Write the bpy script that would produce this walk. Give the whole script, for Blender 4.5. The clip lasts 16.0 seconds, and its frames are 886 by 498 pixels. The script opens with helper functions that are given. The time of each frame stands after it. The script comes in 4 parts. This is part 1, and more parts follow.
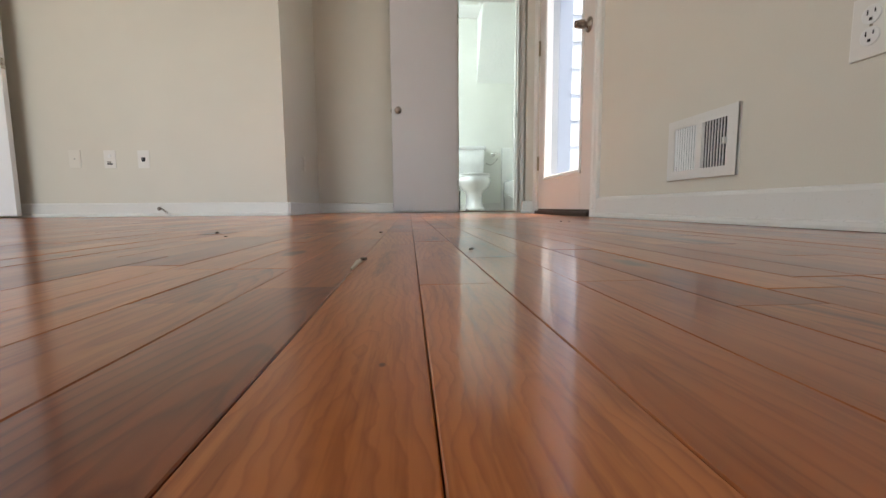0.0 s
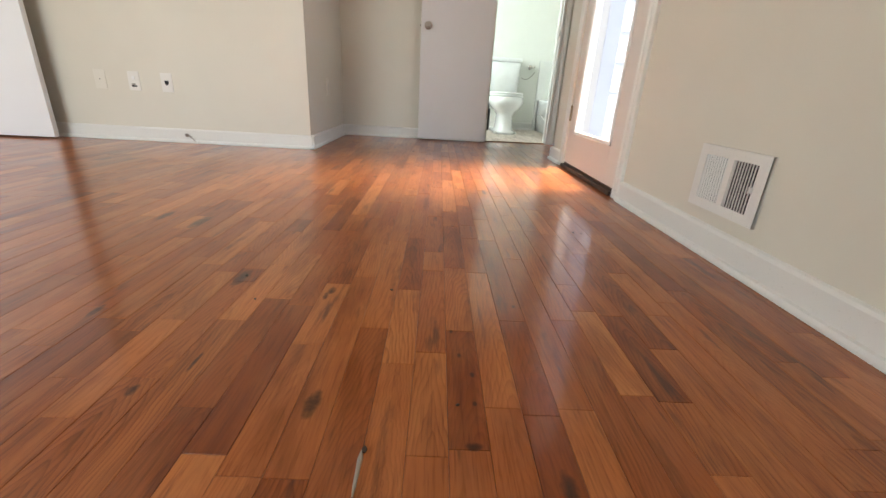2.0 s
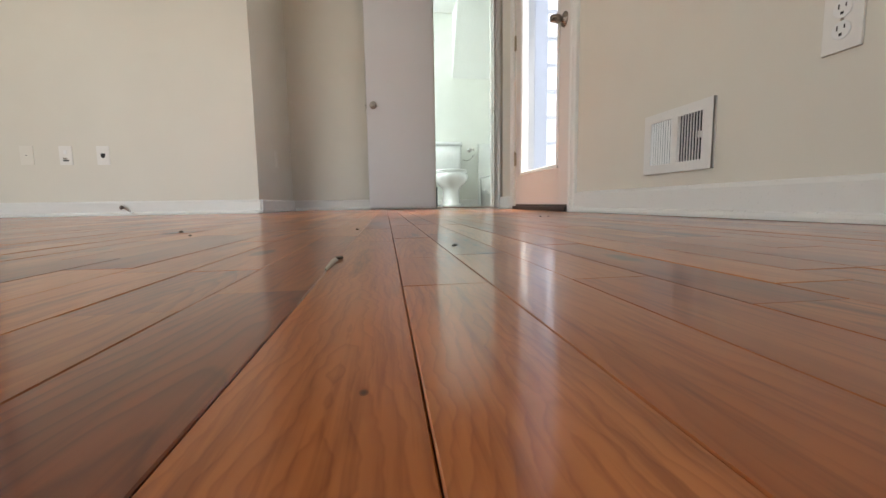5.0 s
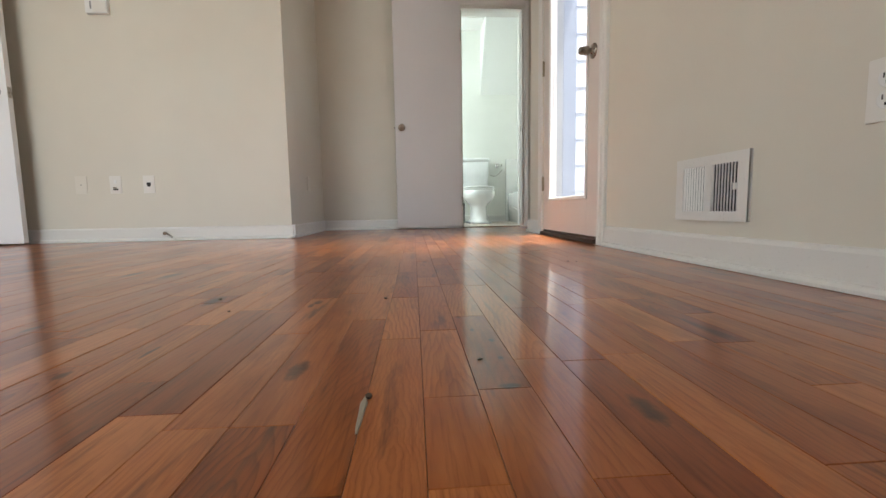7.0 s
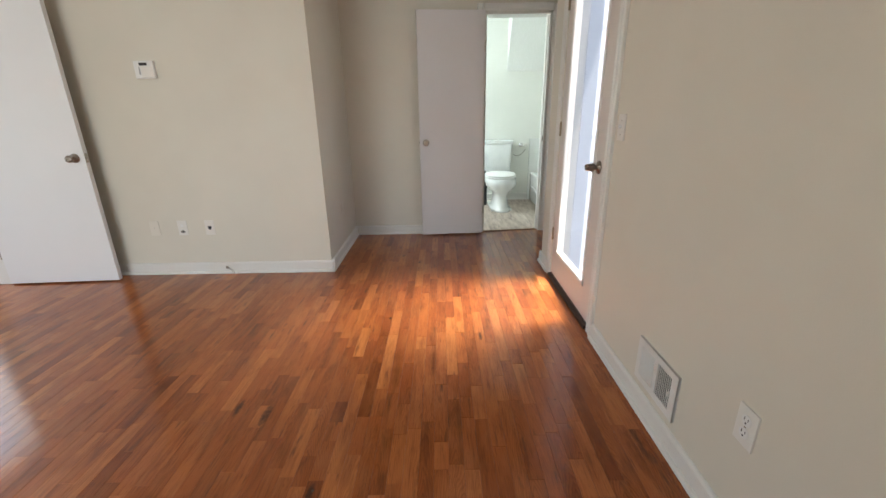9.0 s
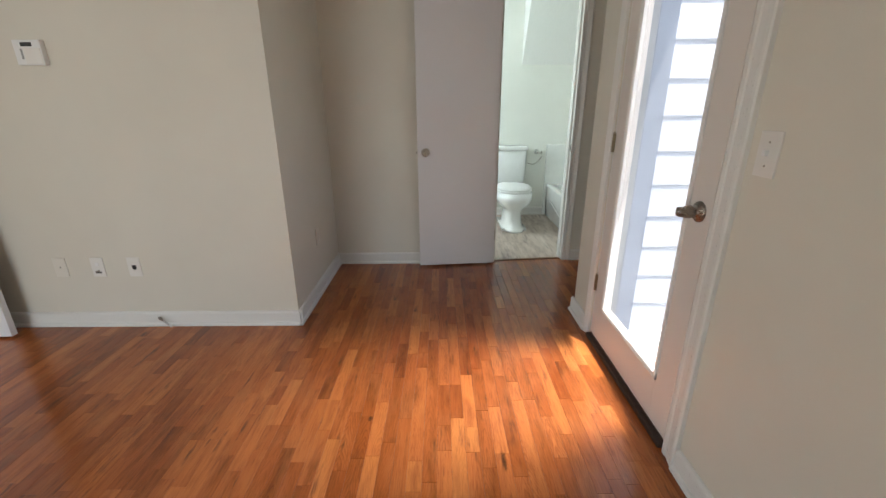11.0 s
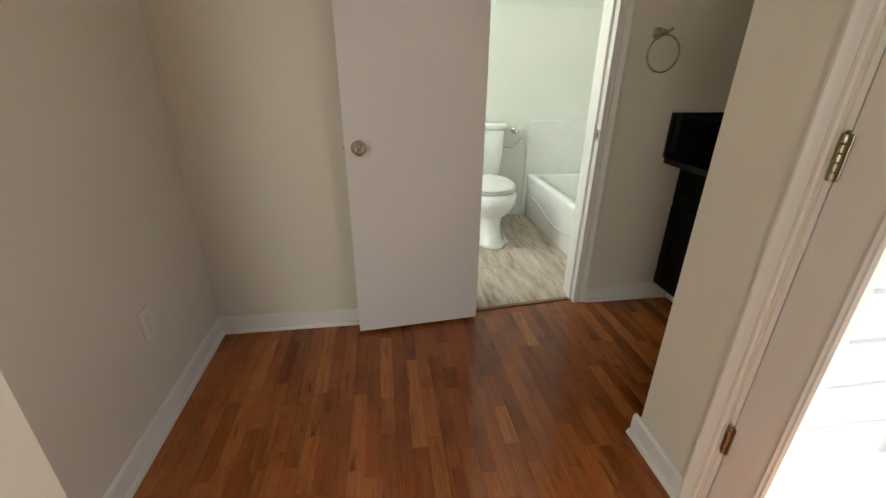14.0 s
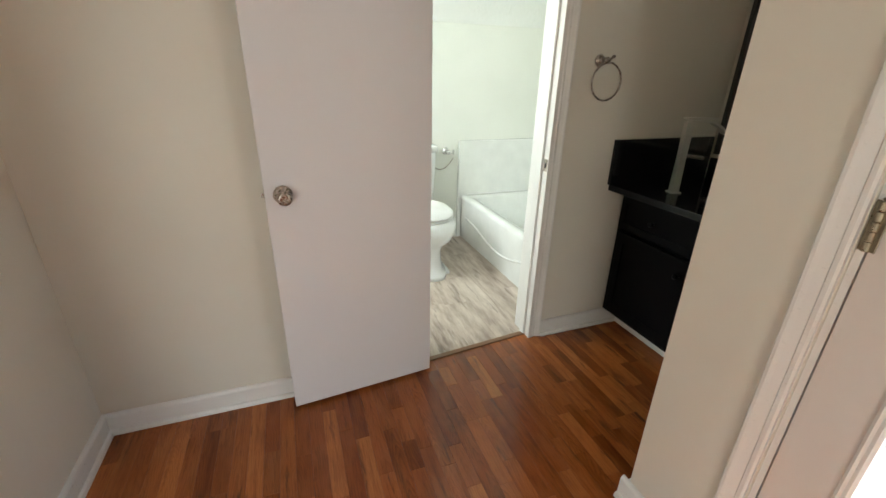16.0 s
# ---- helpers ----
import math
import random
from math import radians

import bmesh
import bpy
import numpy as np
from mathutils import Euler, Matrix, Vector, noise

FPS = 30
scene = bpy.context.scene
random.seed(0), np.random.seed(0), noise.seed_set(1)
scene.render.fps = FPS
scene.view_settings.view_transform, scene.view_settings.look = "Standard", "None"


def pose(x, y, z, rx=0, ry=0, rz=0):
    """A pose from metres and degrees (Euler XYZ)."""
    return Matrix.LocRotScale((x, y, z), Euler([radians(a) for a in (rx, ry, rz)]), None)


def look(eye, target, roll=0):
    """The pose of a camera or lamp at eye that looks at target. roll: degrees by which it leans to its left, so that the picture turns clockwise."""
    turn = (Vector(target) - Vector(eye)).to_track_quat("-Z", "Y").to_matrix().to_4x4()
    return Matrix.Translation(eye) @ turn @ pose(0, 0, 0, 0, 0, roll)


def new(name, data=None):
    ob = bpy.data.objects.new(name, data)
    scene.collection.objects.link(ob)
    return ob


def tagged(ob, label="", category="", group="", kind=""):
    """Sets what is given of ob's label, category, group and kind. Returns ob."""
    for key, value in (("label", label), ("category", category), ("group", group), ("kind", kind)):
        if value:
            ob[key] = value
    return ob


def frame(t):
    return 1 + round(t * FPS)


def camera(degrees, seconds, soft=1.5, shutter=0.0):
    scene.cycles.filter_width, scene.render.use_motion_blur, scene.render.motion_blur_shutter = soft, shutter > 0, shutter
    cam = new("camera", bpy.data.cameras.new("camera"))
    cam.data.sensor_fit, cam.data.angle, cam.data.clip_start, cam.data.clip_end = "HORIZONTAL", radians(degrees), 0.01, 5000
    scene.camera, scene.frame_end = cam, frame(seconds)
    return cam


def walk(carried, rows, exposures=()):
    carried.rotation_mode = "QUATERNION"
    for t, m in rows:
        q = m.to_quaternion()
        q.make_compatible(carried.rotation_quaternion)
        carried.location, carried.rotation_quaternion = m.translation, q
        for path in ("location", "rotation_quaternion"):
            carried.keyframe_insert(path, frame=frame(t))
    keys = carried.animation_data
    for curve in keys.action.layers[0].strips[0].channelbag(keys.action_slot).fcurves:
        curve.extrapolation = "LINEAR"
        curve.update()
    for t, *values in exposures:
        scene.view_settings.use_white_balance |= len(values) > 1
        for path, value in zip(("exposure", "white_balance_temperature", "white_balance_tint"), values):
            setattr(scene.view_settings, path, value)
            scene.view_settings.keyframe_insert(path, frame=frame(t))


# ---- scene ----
cam = camera(94.1, 16.0, 1.5)
PATH = [
    (0, (0.035, 0.001, 0.053), (0.194, 1.984, -0.152), -0.4),
    (0.5, (0.044, 0.011, 0.048), (0.179, 1.969, -0.336), 0.2),
    (1, (0.064, 0.049, 0.12), (0.128, 1.896, -0.646), 1.1),
    (1.5, (0.089, 0.068, 0.398), (0.1, 1.971, -0.218), 2.1),
    (2, (0.062, 0.018, 0.431), (0.115, 1.884, -0.289), 3.3),
    (2.5, (0.053, 0.037, 0.406), (0.099, 1.967, -0.117), 1.4),
    (3, (0.032, 0.058, 0.193), (0.279, 2.008, -0.18), 0.7),
    (3.5, (0.036, 0.039, 0.087), (0.3, 2.004, -0.174), -0.5),
    (4, (0.034, 0.029, 0.055), (0.304, 1.998, -0.164), -0.9),
    (6.5, (0.032, 0.029, 0.049), (0.261, 2.003, -0.179), -0.6),
    (7, (0.036, 0.029, 0.179), (0.173, 2.015, -0.013), -1.0),
    (7.5, (0.048, -0.029, 0.525), (0.276, 1.944, 0.292), -0.4),
    (8, (0.055, -0.075, 0.892), (0.2, 1.861, 0.413), -0.6),
    (8.5, (0.057, -0.131, 1.127), (0.108, 1.763, 0.485), -0.8),
    (9, (0.084, -0.16, 1.214), (0.086, 1.734, 0.573), -0.9),
    (9.4, (0.063, -0.047, 1.224), (0.114, 1.857, 0.614), -0.6),
    (9.7, (0.037, 0.083, 1.249), (0.06, 1.991, 0.649), -1.0),
    (11.8, (0.073, 1.029, 1.238), (0.092, 2.878, 0.475), 0.2),
    (12, (0.069, 1.101, 1.224), (0.094, 2.938, 0.435), 0.4),
    (12.5, (0.093, 1.342, 1.238), (0.138, 3.177, 0.444), 0.5),
    (13, (0.103, 1.568, 1.222), (0.199, 3.403, 0.432), 0.9),
    (13.5, (0.081, 1.86, 1.233), (0.251, 3.689, 0.442), 0.9),
    (14, (0.039, 2.086, 1.225), (0.31, 3.897, 0.419), 0.6),
    (14.5, (-0.006, 2.321, 1.245), (0.401, 4.114, 0.458), 0.2),
    (15, (0.001, 2.403, 1.253), (0.54, 4.146, 0.435), 0.4),
    (15.5, (0.005, 2.404, 1.25), (0.585, 4.14, 0.443), 0.0),
    (16, (-0.014, 2.39, 1.293), (0.627, 4.122, 0.526), 1.2),
]
EXPOSURES = [(0.0, 1.86, 6600, 11), (0.7, 1.93, 6650, 11), (1.5, 2.3, 6750, 11), (2.2, 2.12, 6800, 11), (3.0, 1.95, 6750, 11), (4.0, 1.97, 6700, 11), (7.5, 1.85, 6600, 11), (9.7, 1.74, 6550, 11), (12.0, 1.33, 6450, 10), (13.0, 1.18, 6400, 9), (13.5, 1.28, 7300, 11), (14.0, 1.7, 7500, 11), (14.5, 2.1, 6980, 11), (15.0, 2.15, 7000, 12), (16.0, 2.13, 7000, 12)]
walk(cam, [(t, look(eye, target, roll)) for t, eye, target, roll in PATH], EXPOSURES)

# ---- world, sun, daylight lamps ----
SUN_WAY = Vector((-0.2, 0.245, -1.0)).normalized()
world = bpy.data.worlds.new("sky")
scene.world = world
world.use_nodes = True
wn = world.node_tree.nodes
sky = wn.new("ShaderNodeTexSky")
sky.sky_type = "NISHITA"
sky.sun_disc = False
sky.sun_elevation = math.asin(-SUN_WAY.z)
sky.sun_rotation = math.atan2(-SUN_WAY.x, -SUN_WAY.y)
world.node_tree.links.new(sky.outputs[0], wn["Background"].inputs[0])
wn["Background"].inputs[1].default_value = 0.15

sun = new("sun", bpy.data.lights.new("sun", "SUN"))
sun.data.energy, sun.data.angle, sun.data.color = 3.0, radians(0.6), (1.0, 0.95, 0.86)
sun.matrix_world = look((6, -6, 8), Vector((6, -6, 8)) + SUN_WAY)


def daylight_lamp(name, eye, target, wide, high, energy, color):
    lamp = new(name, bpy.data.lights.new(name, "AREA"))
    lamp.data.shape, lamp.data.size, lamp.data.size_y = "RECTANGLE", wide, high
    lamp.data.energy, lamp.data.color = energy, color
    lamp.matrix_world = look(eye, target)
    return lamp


# daylight lamps: unseen end-wall window, room beyond the open door, assumed bathroom window
daylight_lamp("daylight_lamp", (-2.1, -1.64, 0.92), (-3.9, 2, 1.7), 1.9, 1.35, 19, (0.9, 0.97, 1.0))
daylight_lamp("daylight_lamp", (-4.56, 2.75, 1.35), (-3, 2.5, 1.2), 1.5, 1.7, 7.5, (0.9, 0.96, 1.0))
# area lamp added above the porch to boost daylight falling through the glazed door
daylight_lamp("porch_fill_lamp", (2.3, 2.85, 4.0), (0.1, 2.0, 0.0), 1.6, 1.5, 225, (1.0, 0.96, 0.96))
# no bathroom source is known; this lamp is added to brighten the room
daylight_lamp("daylight_lamp", (-0.62, 4.8, 1.55), (2, 5.2, 1.1), 0.85, 0.95, 8.8, (0.84, 0.98, 1.0))


# ---- materials ----
def material(name):
    m = bpy.data.materials.new(name)
    m.use_nodes = True
    return m, m.node_tree.nodes, m.node_tree.links, m.node_tree.nodes["Principled BSDF"]


def mapped(n, l, scale):
    geo = n.new("ShaderNodeNewGeometry")
    mp = n.new("ShaderNodeMapping")
    mp.inputs["Scale"].default_value = scale
    l.new(geo.outputs["Position"], mp.inputs["Vector"])
    return mp.outputs[0]


def noise_tex(n, l, vec, scale, detail=4.0, rough=0.55):
    t = n.new("ShaderNodeTexNoise")
    t.inputs["Scale"].default_value, t.inputs["Detail"].default_value = scale, detail
    t.inputs["Roughness"].default_value = rough
    l.new(vec, t.inputs["Vector"])
    return t.outputs[0]


def ramp(n, l, fac, stops):
    r = n.new("ShaderNodeValToRGB")
    e = r.color_ramp.elements
    while len(e) < len(stops):
        e.new(0.5)
    for k, (p, c) in enumerate(stops):
        e[k].position, e[k].color = p, (*c, 1)
    l.new(fac, r.inputs[0])
    return r.outputs[0]


def maths(n, l, op, a, b=0.0):
    m = n.new("ShaderNodeMath")
    m.operation = op
    for k, v in enumerate((a, b)):
        if isinstance(v, (int, float)):
            m.inputs[k].default_value = v
        else:
            l.new(v, m.inputs[k])
    return m.outputs[0]


def mix_color(n, l, fac, a, b, blend="MIX"):
    m = n.new("ShaderNodeMix")
    m.data_type, m.blend_type = "RGBA", blend
    for k, v in ((0, fac), (6, a), (7, b)):
        if isinstance(v, (int, float)):
            m.inputs[k].default_value = v
        elif isinstance(v, tuple):
            m.inputs[k].default_value = (*v, 1)
        else:
            l.new(v, m.inputs[k])
    return m.outputs[2]


def bump(n, l, bsdf, height, strength, distance):
    b = n.new("ShaderNodeBump")
    b.inputs["Strength"].default_value, b.inputs["Distance"].default_value = strength, distance
    l.new(height, b.inputs["Height"])
    l.new(b.outputs[0], bsdf.inputs["Normal"])


def paint(name, color, rough=0.55, grain=220.0, relief=0.0008, vary=0.06, scuff=None):
    """Rolled or brushed paint: fine relief, faint large patches, optional scuffs."""
    m, n, l, b = material(name)
    big = noise_tex(n, l, mapped(n, l, (1, 1, 1)), 1.7, 3)
    low = tuple(c * (1 - vary) for c in color)
    col = ramp(n, l, big, [(0.3, low), (0.7, color)])
    if scuff:
        spots = noise_tex(n, l, mapped(n, l, (1, 1, 1)), 26, 6, 0.7)
        mask = ramp(n, l, spots, [(0.66, (0, 0, 0)), (0.76, (1, 1, 1))])
        col = mix_color(n, l, mask, col, scuff)
    l.new(col, b.inputs["Base Color"])
    fine = noise_tex(n, l, mapped(n, l, (1, 1, 1)), grain, 3)
    l.new(ramp(n, l, fine, [(0.3, (rough - 0.06,) * 3), (0.7, (rough + 0.06,) * 3)]), b.inputs["Roughness"])
    bump(n, l, b, fine, 0.35, relief)
    return m


def metal(name, color, rough):
    m, n, l, b = material(name)
    b.inputs["Metallic"].default_value = 1.0
    b.inputs["Base Color"].default_value = (*color, 1)
    fine = noise_tex(n, l, mapped(n, l, (1, 1, 1)), 160, 4)
    l.new(ramp(n, l, fine, [(0.3, (rough * 0.7,) * 3), (0.7, (rough * 1.3,) * 3)]), b.inputs["Roughness"])
    return m


def plain(name, color, rough, coat=0.0):
    m, n, l, b = material(name)
    big = noise_tex(n, l, mapped(n, l, (1, 1, 1)), 9, 4)
    l.new(ramp(n, l, big, [(0.3, tuple(c * 0.93 for c in color)), (0.7, color)]), b.inputs["Base Color"])
    b.inputs["Roughness"].default_value = rough
    b.inputs["Coat Weight"].default_value = coat
    return m


# dark knots of the oak floor: x, y, half-width, half-length
KNOTS = [(-0.1, 0.492, 0.013, 0.034), (-0.676, 1.272, 0.02, 0.075), (-0.376, 0.888, 0.015, 0.05), (-0.164, 0.819, 0.007, 0.02),
         (0.118, 0.622, 0.004, 0.008), (0.106, 0.698, 0.004, 0.007), (0.137, 0.571, 0.005, 0.008), (0.13, 0.425, 0.014, 0.008),
         (-0.243, 2.111, 0.012, 0.016), (0.025, 0.137, 0.0014, 0.0022), (-0.811, 1.318, 0.015, 0.06), (0.289, 1.888, 0.012, 0.05), (0.136, 0.505, 0.004, 0.006),
         (-0.157, 0.844, 0.01, 0.02), (0.238, 0.365, 0.012, 0.03), (0.244, 0.807, 0.005, 0.008), (-0.363, 0.507, 0.008, 0.015), (-0.577, 0.719, 0.008, 0.03), (-0.312, 0.577, 0.004, 0.03)]


def oak(name, tones, own_random, figured=False):
    """Oiled and varnished oak strip; each strip has its own grain and tone."""
    m, n, l, b = material(name)
    if own_random:
        rnd = n.new("ShaderNodeObjectInfo").outputs["Random"]
    else:
        rnd = n.new("ShaderNodeNewGeometry").outputs["Random Per Island"]
    geo = n.new("ShaderNodeNewGeometry")
    shift = n.new("ShaderNodeVectorMath")
    shift.operation = "MULTIPLY_ADD"
    l.new(rnd, shift.inputs[0])
    shift.inputs[1].default_value = (7.3, 41.7, 13.1)
    l.new(geo.outputs["Position"], shift.inputs[2])
    place = shift.outputs[0]

    def stretched(scale):
        mp = n.new("ShaderNodeMapping")
        mp.inputs["Scale"].default_value = scale
        l.new(place, mp.inputs["Vector"])
        return mp.outputs[0]

    def own_chance(k):
        return maths(n, l, "FRACT", maths(n, l, "MULTIPLY", rnd, k))

    # cathedral grain: nested arches along a strip that stands alone, contour lines of a warped field elsewhere
    field = noise_tex(n, l, stretched((24, 6.5, 24)), 1.0, 3, 0.5)
    if own_random:
        own = n.new("ShaderNodeSeparateXYZ")
        l.new(n.new("ShaderNodeTexCoord").outputs["Object"], own.inputs[0])
        heart = maths(n, l, "ADD", -0.005, maths(n, l, "MULTIPLY", own_chance(13.7), 0.065))
        across = maths(n, l, "POWER", maths(n, l, "DIVIDE", maths(n, l, "ABSOLUTE", maths(n, l, "SUBTRACT", own.outputs[0], heart)), 0.0125), 1.35)
        along = maths(n, l, "MULTIPLY", own.outputs[1], maths(n, l, "ADD", 5.0, maths(n, l, "MULTIPLY", own_chance(5.3), 26.0)))
        turns = maths(n, l, "ADD", along, maths(n, l, "ADD", across, maths(n, l, "MULTIPLY", field, 4.2)))
    else:
        turns = maths(n, l, "MULTIPLY", noise_tex(n, l, stretched((15, 2.2, 15)), 1.0, 2, 0.4), 15.0)
    if figured:
        wave = noise_tex(n, l, stretched((34, 30, 34)), 1.0, 3, 0.5)
        spread = maths(n, l, "POWER", maths(n, l, "DIVIDE", maths(n, l, "ABSOLUTE", maths(n, l, "SUBTRACT", own.outputs[0], 0.03)), 0.0062), 1.15)
        turns = maths(n, l, "ADD", maths(n, l, "MULTIPLY", own.outputs[1], 17.0), maths(n, l, "ADD", spread, maths(n, l, "MULTIPLY", wave, 3.2)))
    rings = maths(n, l, "FRACT", turns)
    ring_dark = ramp(n, l, rings, [(0.0, (0.15, 0.15, 0.15)), (0.4, (0.2, 0.2, 0.2)), (0.72, (0.6, 0.6, 0.6)), (0.88, (1, 1, 1)), (1.0, (0.25, 0.25, 0.25))])
    pores = noise_tex(n, l, stretched((260, 11, 260)), 1.0, 3, 0.6)
    streak = noise_tex(n, l, stretched((34, 1.8, 34)), 1.0, 4, 0.6)
    cloud = noise_tex(n, l, stretched((13, 4.5, 13)), 1.0, 3, 0.5)
    base = ramp(n, l, rnd, [(0.0, tones[0]), (0.35, tones[1]), (0.7, tones[2]), (1.0, tones[3])])
    strong = ramp(n, l, own_chance(7.31), [(0.1, (0.2, 0.2, 0.2)), (0.5, (0.4, 0.4, 0.4)), (0.9, (0.75, 0.75, 0.75))] if own_random else [(0.1, (0.08, 0.08, 0.08)), (0.6, (0.2, 0.2, 0.2)), (0.95, (0.4, 0.4, 0.4))])
    if figured:
        strong = maths(n, l, "ADD", 0.22, maths(n, l, "MULTIPLY", noise_tex(n, l, stretched((90, 24, 90)), 1.0, 4, 0.6), 0.5))
    col = mix_color(n, l, maths(n, l, "MULTIPLY", ring_dark, strong), base, (0.5, 0.41, 0.33), "MULTIPLY")
    col = mix_color(n, l, ramp(n, l, streak, [(0.5, (0, 0, 0)), (0.74, (0.7, 0.7, 0.7))]), col, (0.52, 0.43, 0.36), "MULTIPLY")
    shade = noise_tex(n, l, stretched((13, 3.4, 13)), 1.0, 4, 0.6)
    col = mix_color(n, l, ramp(n, l, shade, [(0.5, (0, 0, 0)), (0.7, (0.7, 0.7, 0.7))]), col, (0.5, 0.42, 0.36), "MULTIPLY")
    col = mix_color(n, l, ramp(n, l, cloud, [(0.46, (0, 0, 0)), (0.72, (0.26, 0.26, 0.26))]), col, (0.5, 0.2, 0.065))
    col = mix_color(n, l, ramp(n, l, pores, [(0.5, (0, 0, 0)), (0.68, (0.55, 0.55, 0.55))]), col, (0.5, 0.42, 0.36), "MULTIPLY")
    mineral = noise_tex(n, l, stretched((30, 4.2, 30)), 1.0, 4, 0.6)
    col = mix_color(n, l, ramp(n, l, mineral, [(0.61, (0, 0, 0)), (0.73, (0.8, 0.8, 0.8))]), col, (0.07, 0.025, 0.011))
    xyz = n.new("ShaderNodeSeparateXYZ")
    l.new(geo.outputs["Position"], xyz.inputs[0])
    wob = maths(n, l, "MULTIPLY", maths(n, l, "SUBTRACT", noise_tex(n, l, geo.outputs["Position"], 70, 3), 0.5), 1.5)
    knots = None
    for kx, ky, kw, kl in KNOTS:
        dx = maths(n, l, "POWER", maths(n, l, "DIVIDE", maths(n, l, "SUBTRACT", xyz.outputs[0], kx), kw), 2.0)
        dy = maths(n, l, "POWER", maths(n, l, "DIVIDE", maths(n, l, "SUBTRACT", xyz.outputs[1], ky), kl), 2.0)
        d = maths(n, l, "ADD", dx, dy)
        knots = d if knots is None else maths(n, l, "MINIMUM", knots, d)
    d = maths(n, l, "ADD", knots, wob)
    col = mix_color(n, l, ramp(n, l, d, [(0.0, (0.85, 0.85, 0.85)), (0.4, (0.6, 0.6, 0.6)), (1.0, (0, 0, 0))]), col, (0.035, 0.012, 0.005))
    l.new(col, b.inputs["Base Color"])
    worn = noise_tex(n, l, mapped(n, l, (3, 1, 1)), 2.0, 2)
    l.new(ramp(n, l, worn, [(0.3, (0.29, 0.29, 0.29)), (0.7, (0.36, 0.36, 0.36))]), b.inputs["Roughness"])
    b.inputs["Specular IOR Level"].default_value = 0.1
    b.inputs["Coat Weight"].default_value = 0.7
    b.inputs["Coat IOR"].default_value = 1.5
    b.inputs["Coat Roughness"].default_value = 0.13
    swell = noise_tex(n, l, stretched((9, 1.6, 9)), 1.0, 2)
    bump(n, l, b, swell, 0.25, 0.0008)
    return m


OAK_TONES = [(0.298, 0.075, 0.0158), (0.363, 0.100, 0.0223), (0.410, 0.120, 0.0288), (0.476, 0.148, 0.0387)]
OAK_DARK = [(0.242, 0.055, 0.0113), (0.282, 0.067, 0.0139), (0.312, 0.076, 0.0165), (0.356, 0.091, 0.0202)]
OAK_LIGHT = [(0.464, 0.145, 0.0378), (0.499, 0.162, 0.0437), (0.536, 0.178, 0.0497), (0.550, 0.199, 0.0577)]
OAK_MIXED = [(0.232, 0.057, 0.0119), (0.339, 0.092, 0.0208), (0.399, 0.115, 0.0279), (0.512, 0.166, 0.0466)]
oak_mid, oak_dark, oak_light = (oak(nm, tn, True) for nm, tn in (("oak", OAK_TONES), ("oak_dark", OAK_DARK), ("oak_light", OAK_LIGHT)))
oak_figured = oak("oak_figured", OAK_LIGHT, True, True)
oak_rest = oak("oak_joined", OAK_MIXED, False)


def vinyl_wood(name):
    m, n, l, b = material(name)
    rnd = n.new("ShaderNodeObjectInfo").outputs["Random"]
    geo = n.new("ShaderNodeNewGeometry")
    shift = n.new("ShaderNodeVectorMath")
    shift.operation = "MULTIPLY_ADD"
    l.new(rnd, shift.inputs[0])
    shift.inputs[1].default_value = (11.0, 23.0, 5.0)
    l.new(geo.outputs["Position"], shift.inputs[2])
    mp = n.new("ShaderNodeMapping")
    mp.inputs["Scale"].default_value = (17, 3.0, 17)
    l.new(shift.outputs[0], mp.inputs["Vector"])
    grain = noise_tex(n, l, mp.outputs[0], 1.0, 6, 0.65)
    mp2 = n.new("ShaderNodeMapping")
    mp2.inputs["Scale"].default_value = (24, 4.0, 24)
    l.new(shift.outputs[0], mp2.inputs["Vector"])
    marks = noise_tex(n, l, mp2.outputs[0], 1.0, 4, 0.6)
    col = ramp(n, l, grain, [(0.3, (0.28, 0.205, 0.165)), (0.5, (0.49, 0.4, 0.335)), (0.7, (0.68, 0.59, 0.52))])
    col = mix_color(n, l, ramp(n, l, marks, [(0.57, (0, 0, 0)), (0.7, (0.65, 0.65, 0.65))]), col, (0.15, 0.1, 0.08))
    l.new(col, b.inputs["Base Color"])
    b.inputs["Roughness"].default_value = 0.42
    bump(n, l, b, grain, 0.2, 0.001)
    return m


wall_paint = paint("wall_paint", (0.7, 0.663, 0.57), 0.5, 240, 0.0007)
ceiling_paint = paint("ceiling_paint", (0.8, 0.79, 0.76), 0.75, 60, 0.004)
trim_paint = paint("trim_paint", (0.76, 0.75, 0.71), 0.32, 120, 0.0005, 0.05, (0.6, 0.57, 0.5))
door_paint = paint("door_paint", (0.72, 0.7, 0.7), 0.34, 130, 0.0004, 0.03)
entry_paint = paint("entry_door_paint", (0.78, 0.78, 0.78), 0.34, 130, 0.0004, 0.03)
glazed_paint = paint("glazed_door_paint", (0.72, 0.67, 0.62), 0.35, 130, 0.0004, 0.04)
bath_paint = paint("bath_paint", (0.83, 0.84, 0.78), 0.45, 240, 0.0007)
knockdown = paint("knockdown_plaster", (0.82, 0.83, 0.8), 0.6, 34, 0.01, 0.03)
porcelain = plain("porcelain", (0.86, 0.87, 0.86), 0.1, 0.5)
tub_gloss = plain("tub_acrylic", (0.86, 0.87, 0.84), 0.16, 0.4)
plate_plastic = plain("plate_plastic", (0.78, 0.76, 0.71), 0.35)
white_plastic = plain("white_plastic", (0.8, 0.8, 0.78), 0.4)
dark_slot = plain("dark_slot", (0.012, 0.012, 0.012), 0.8)
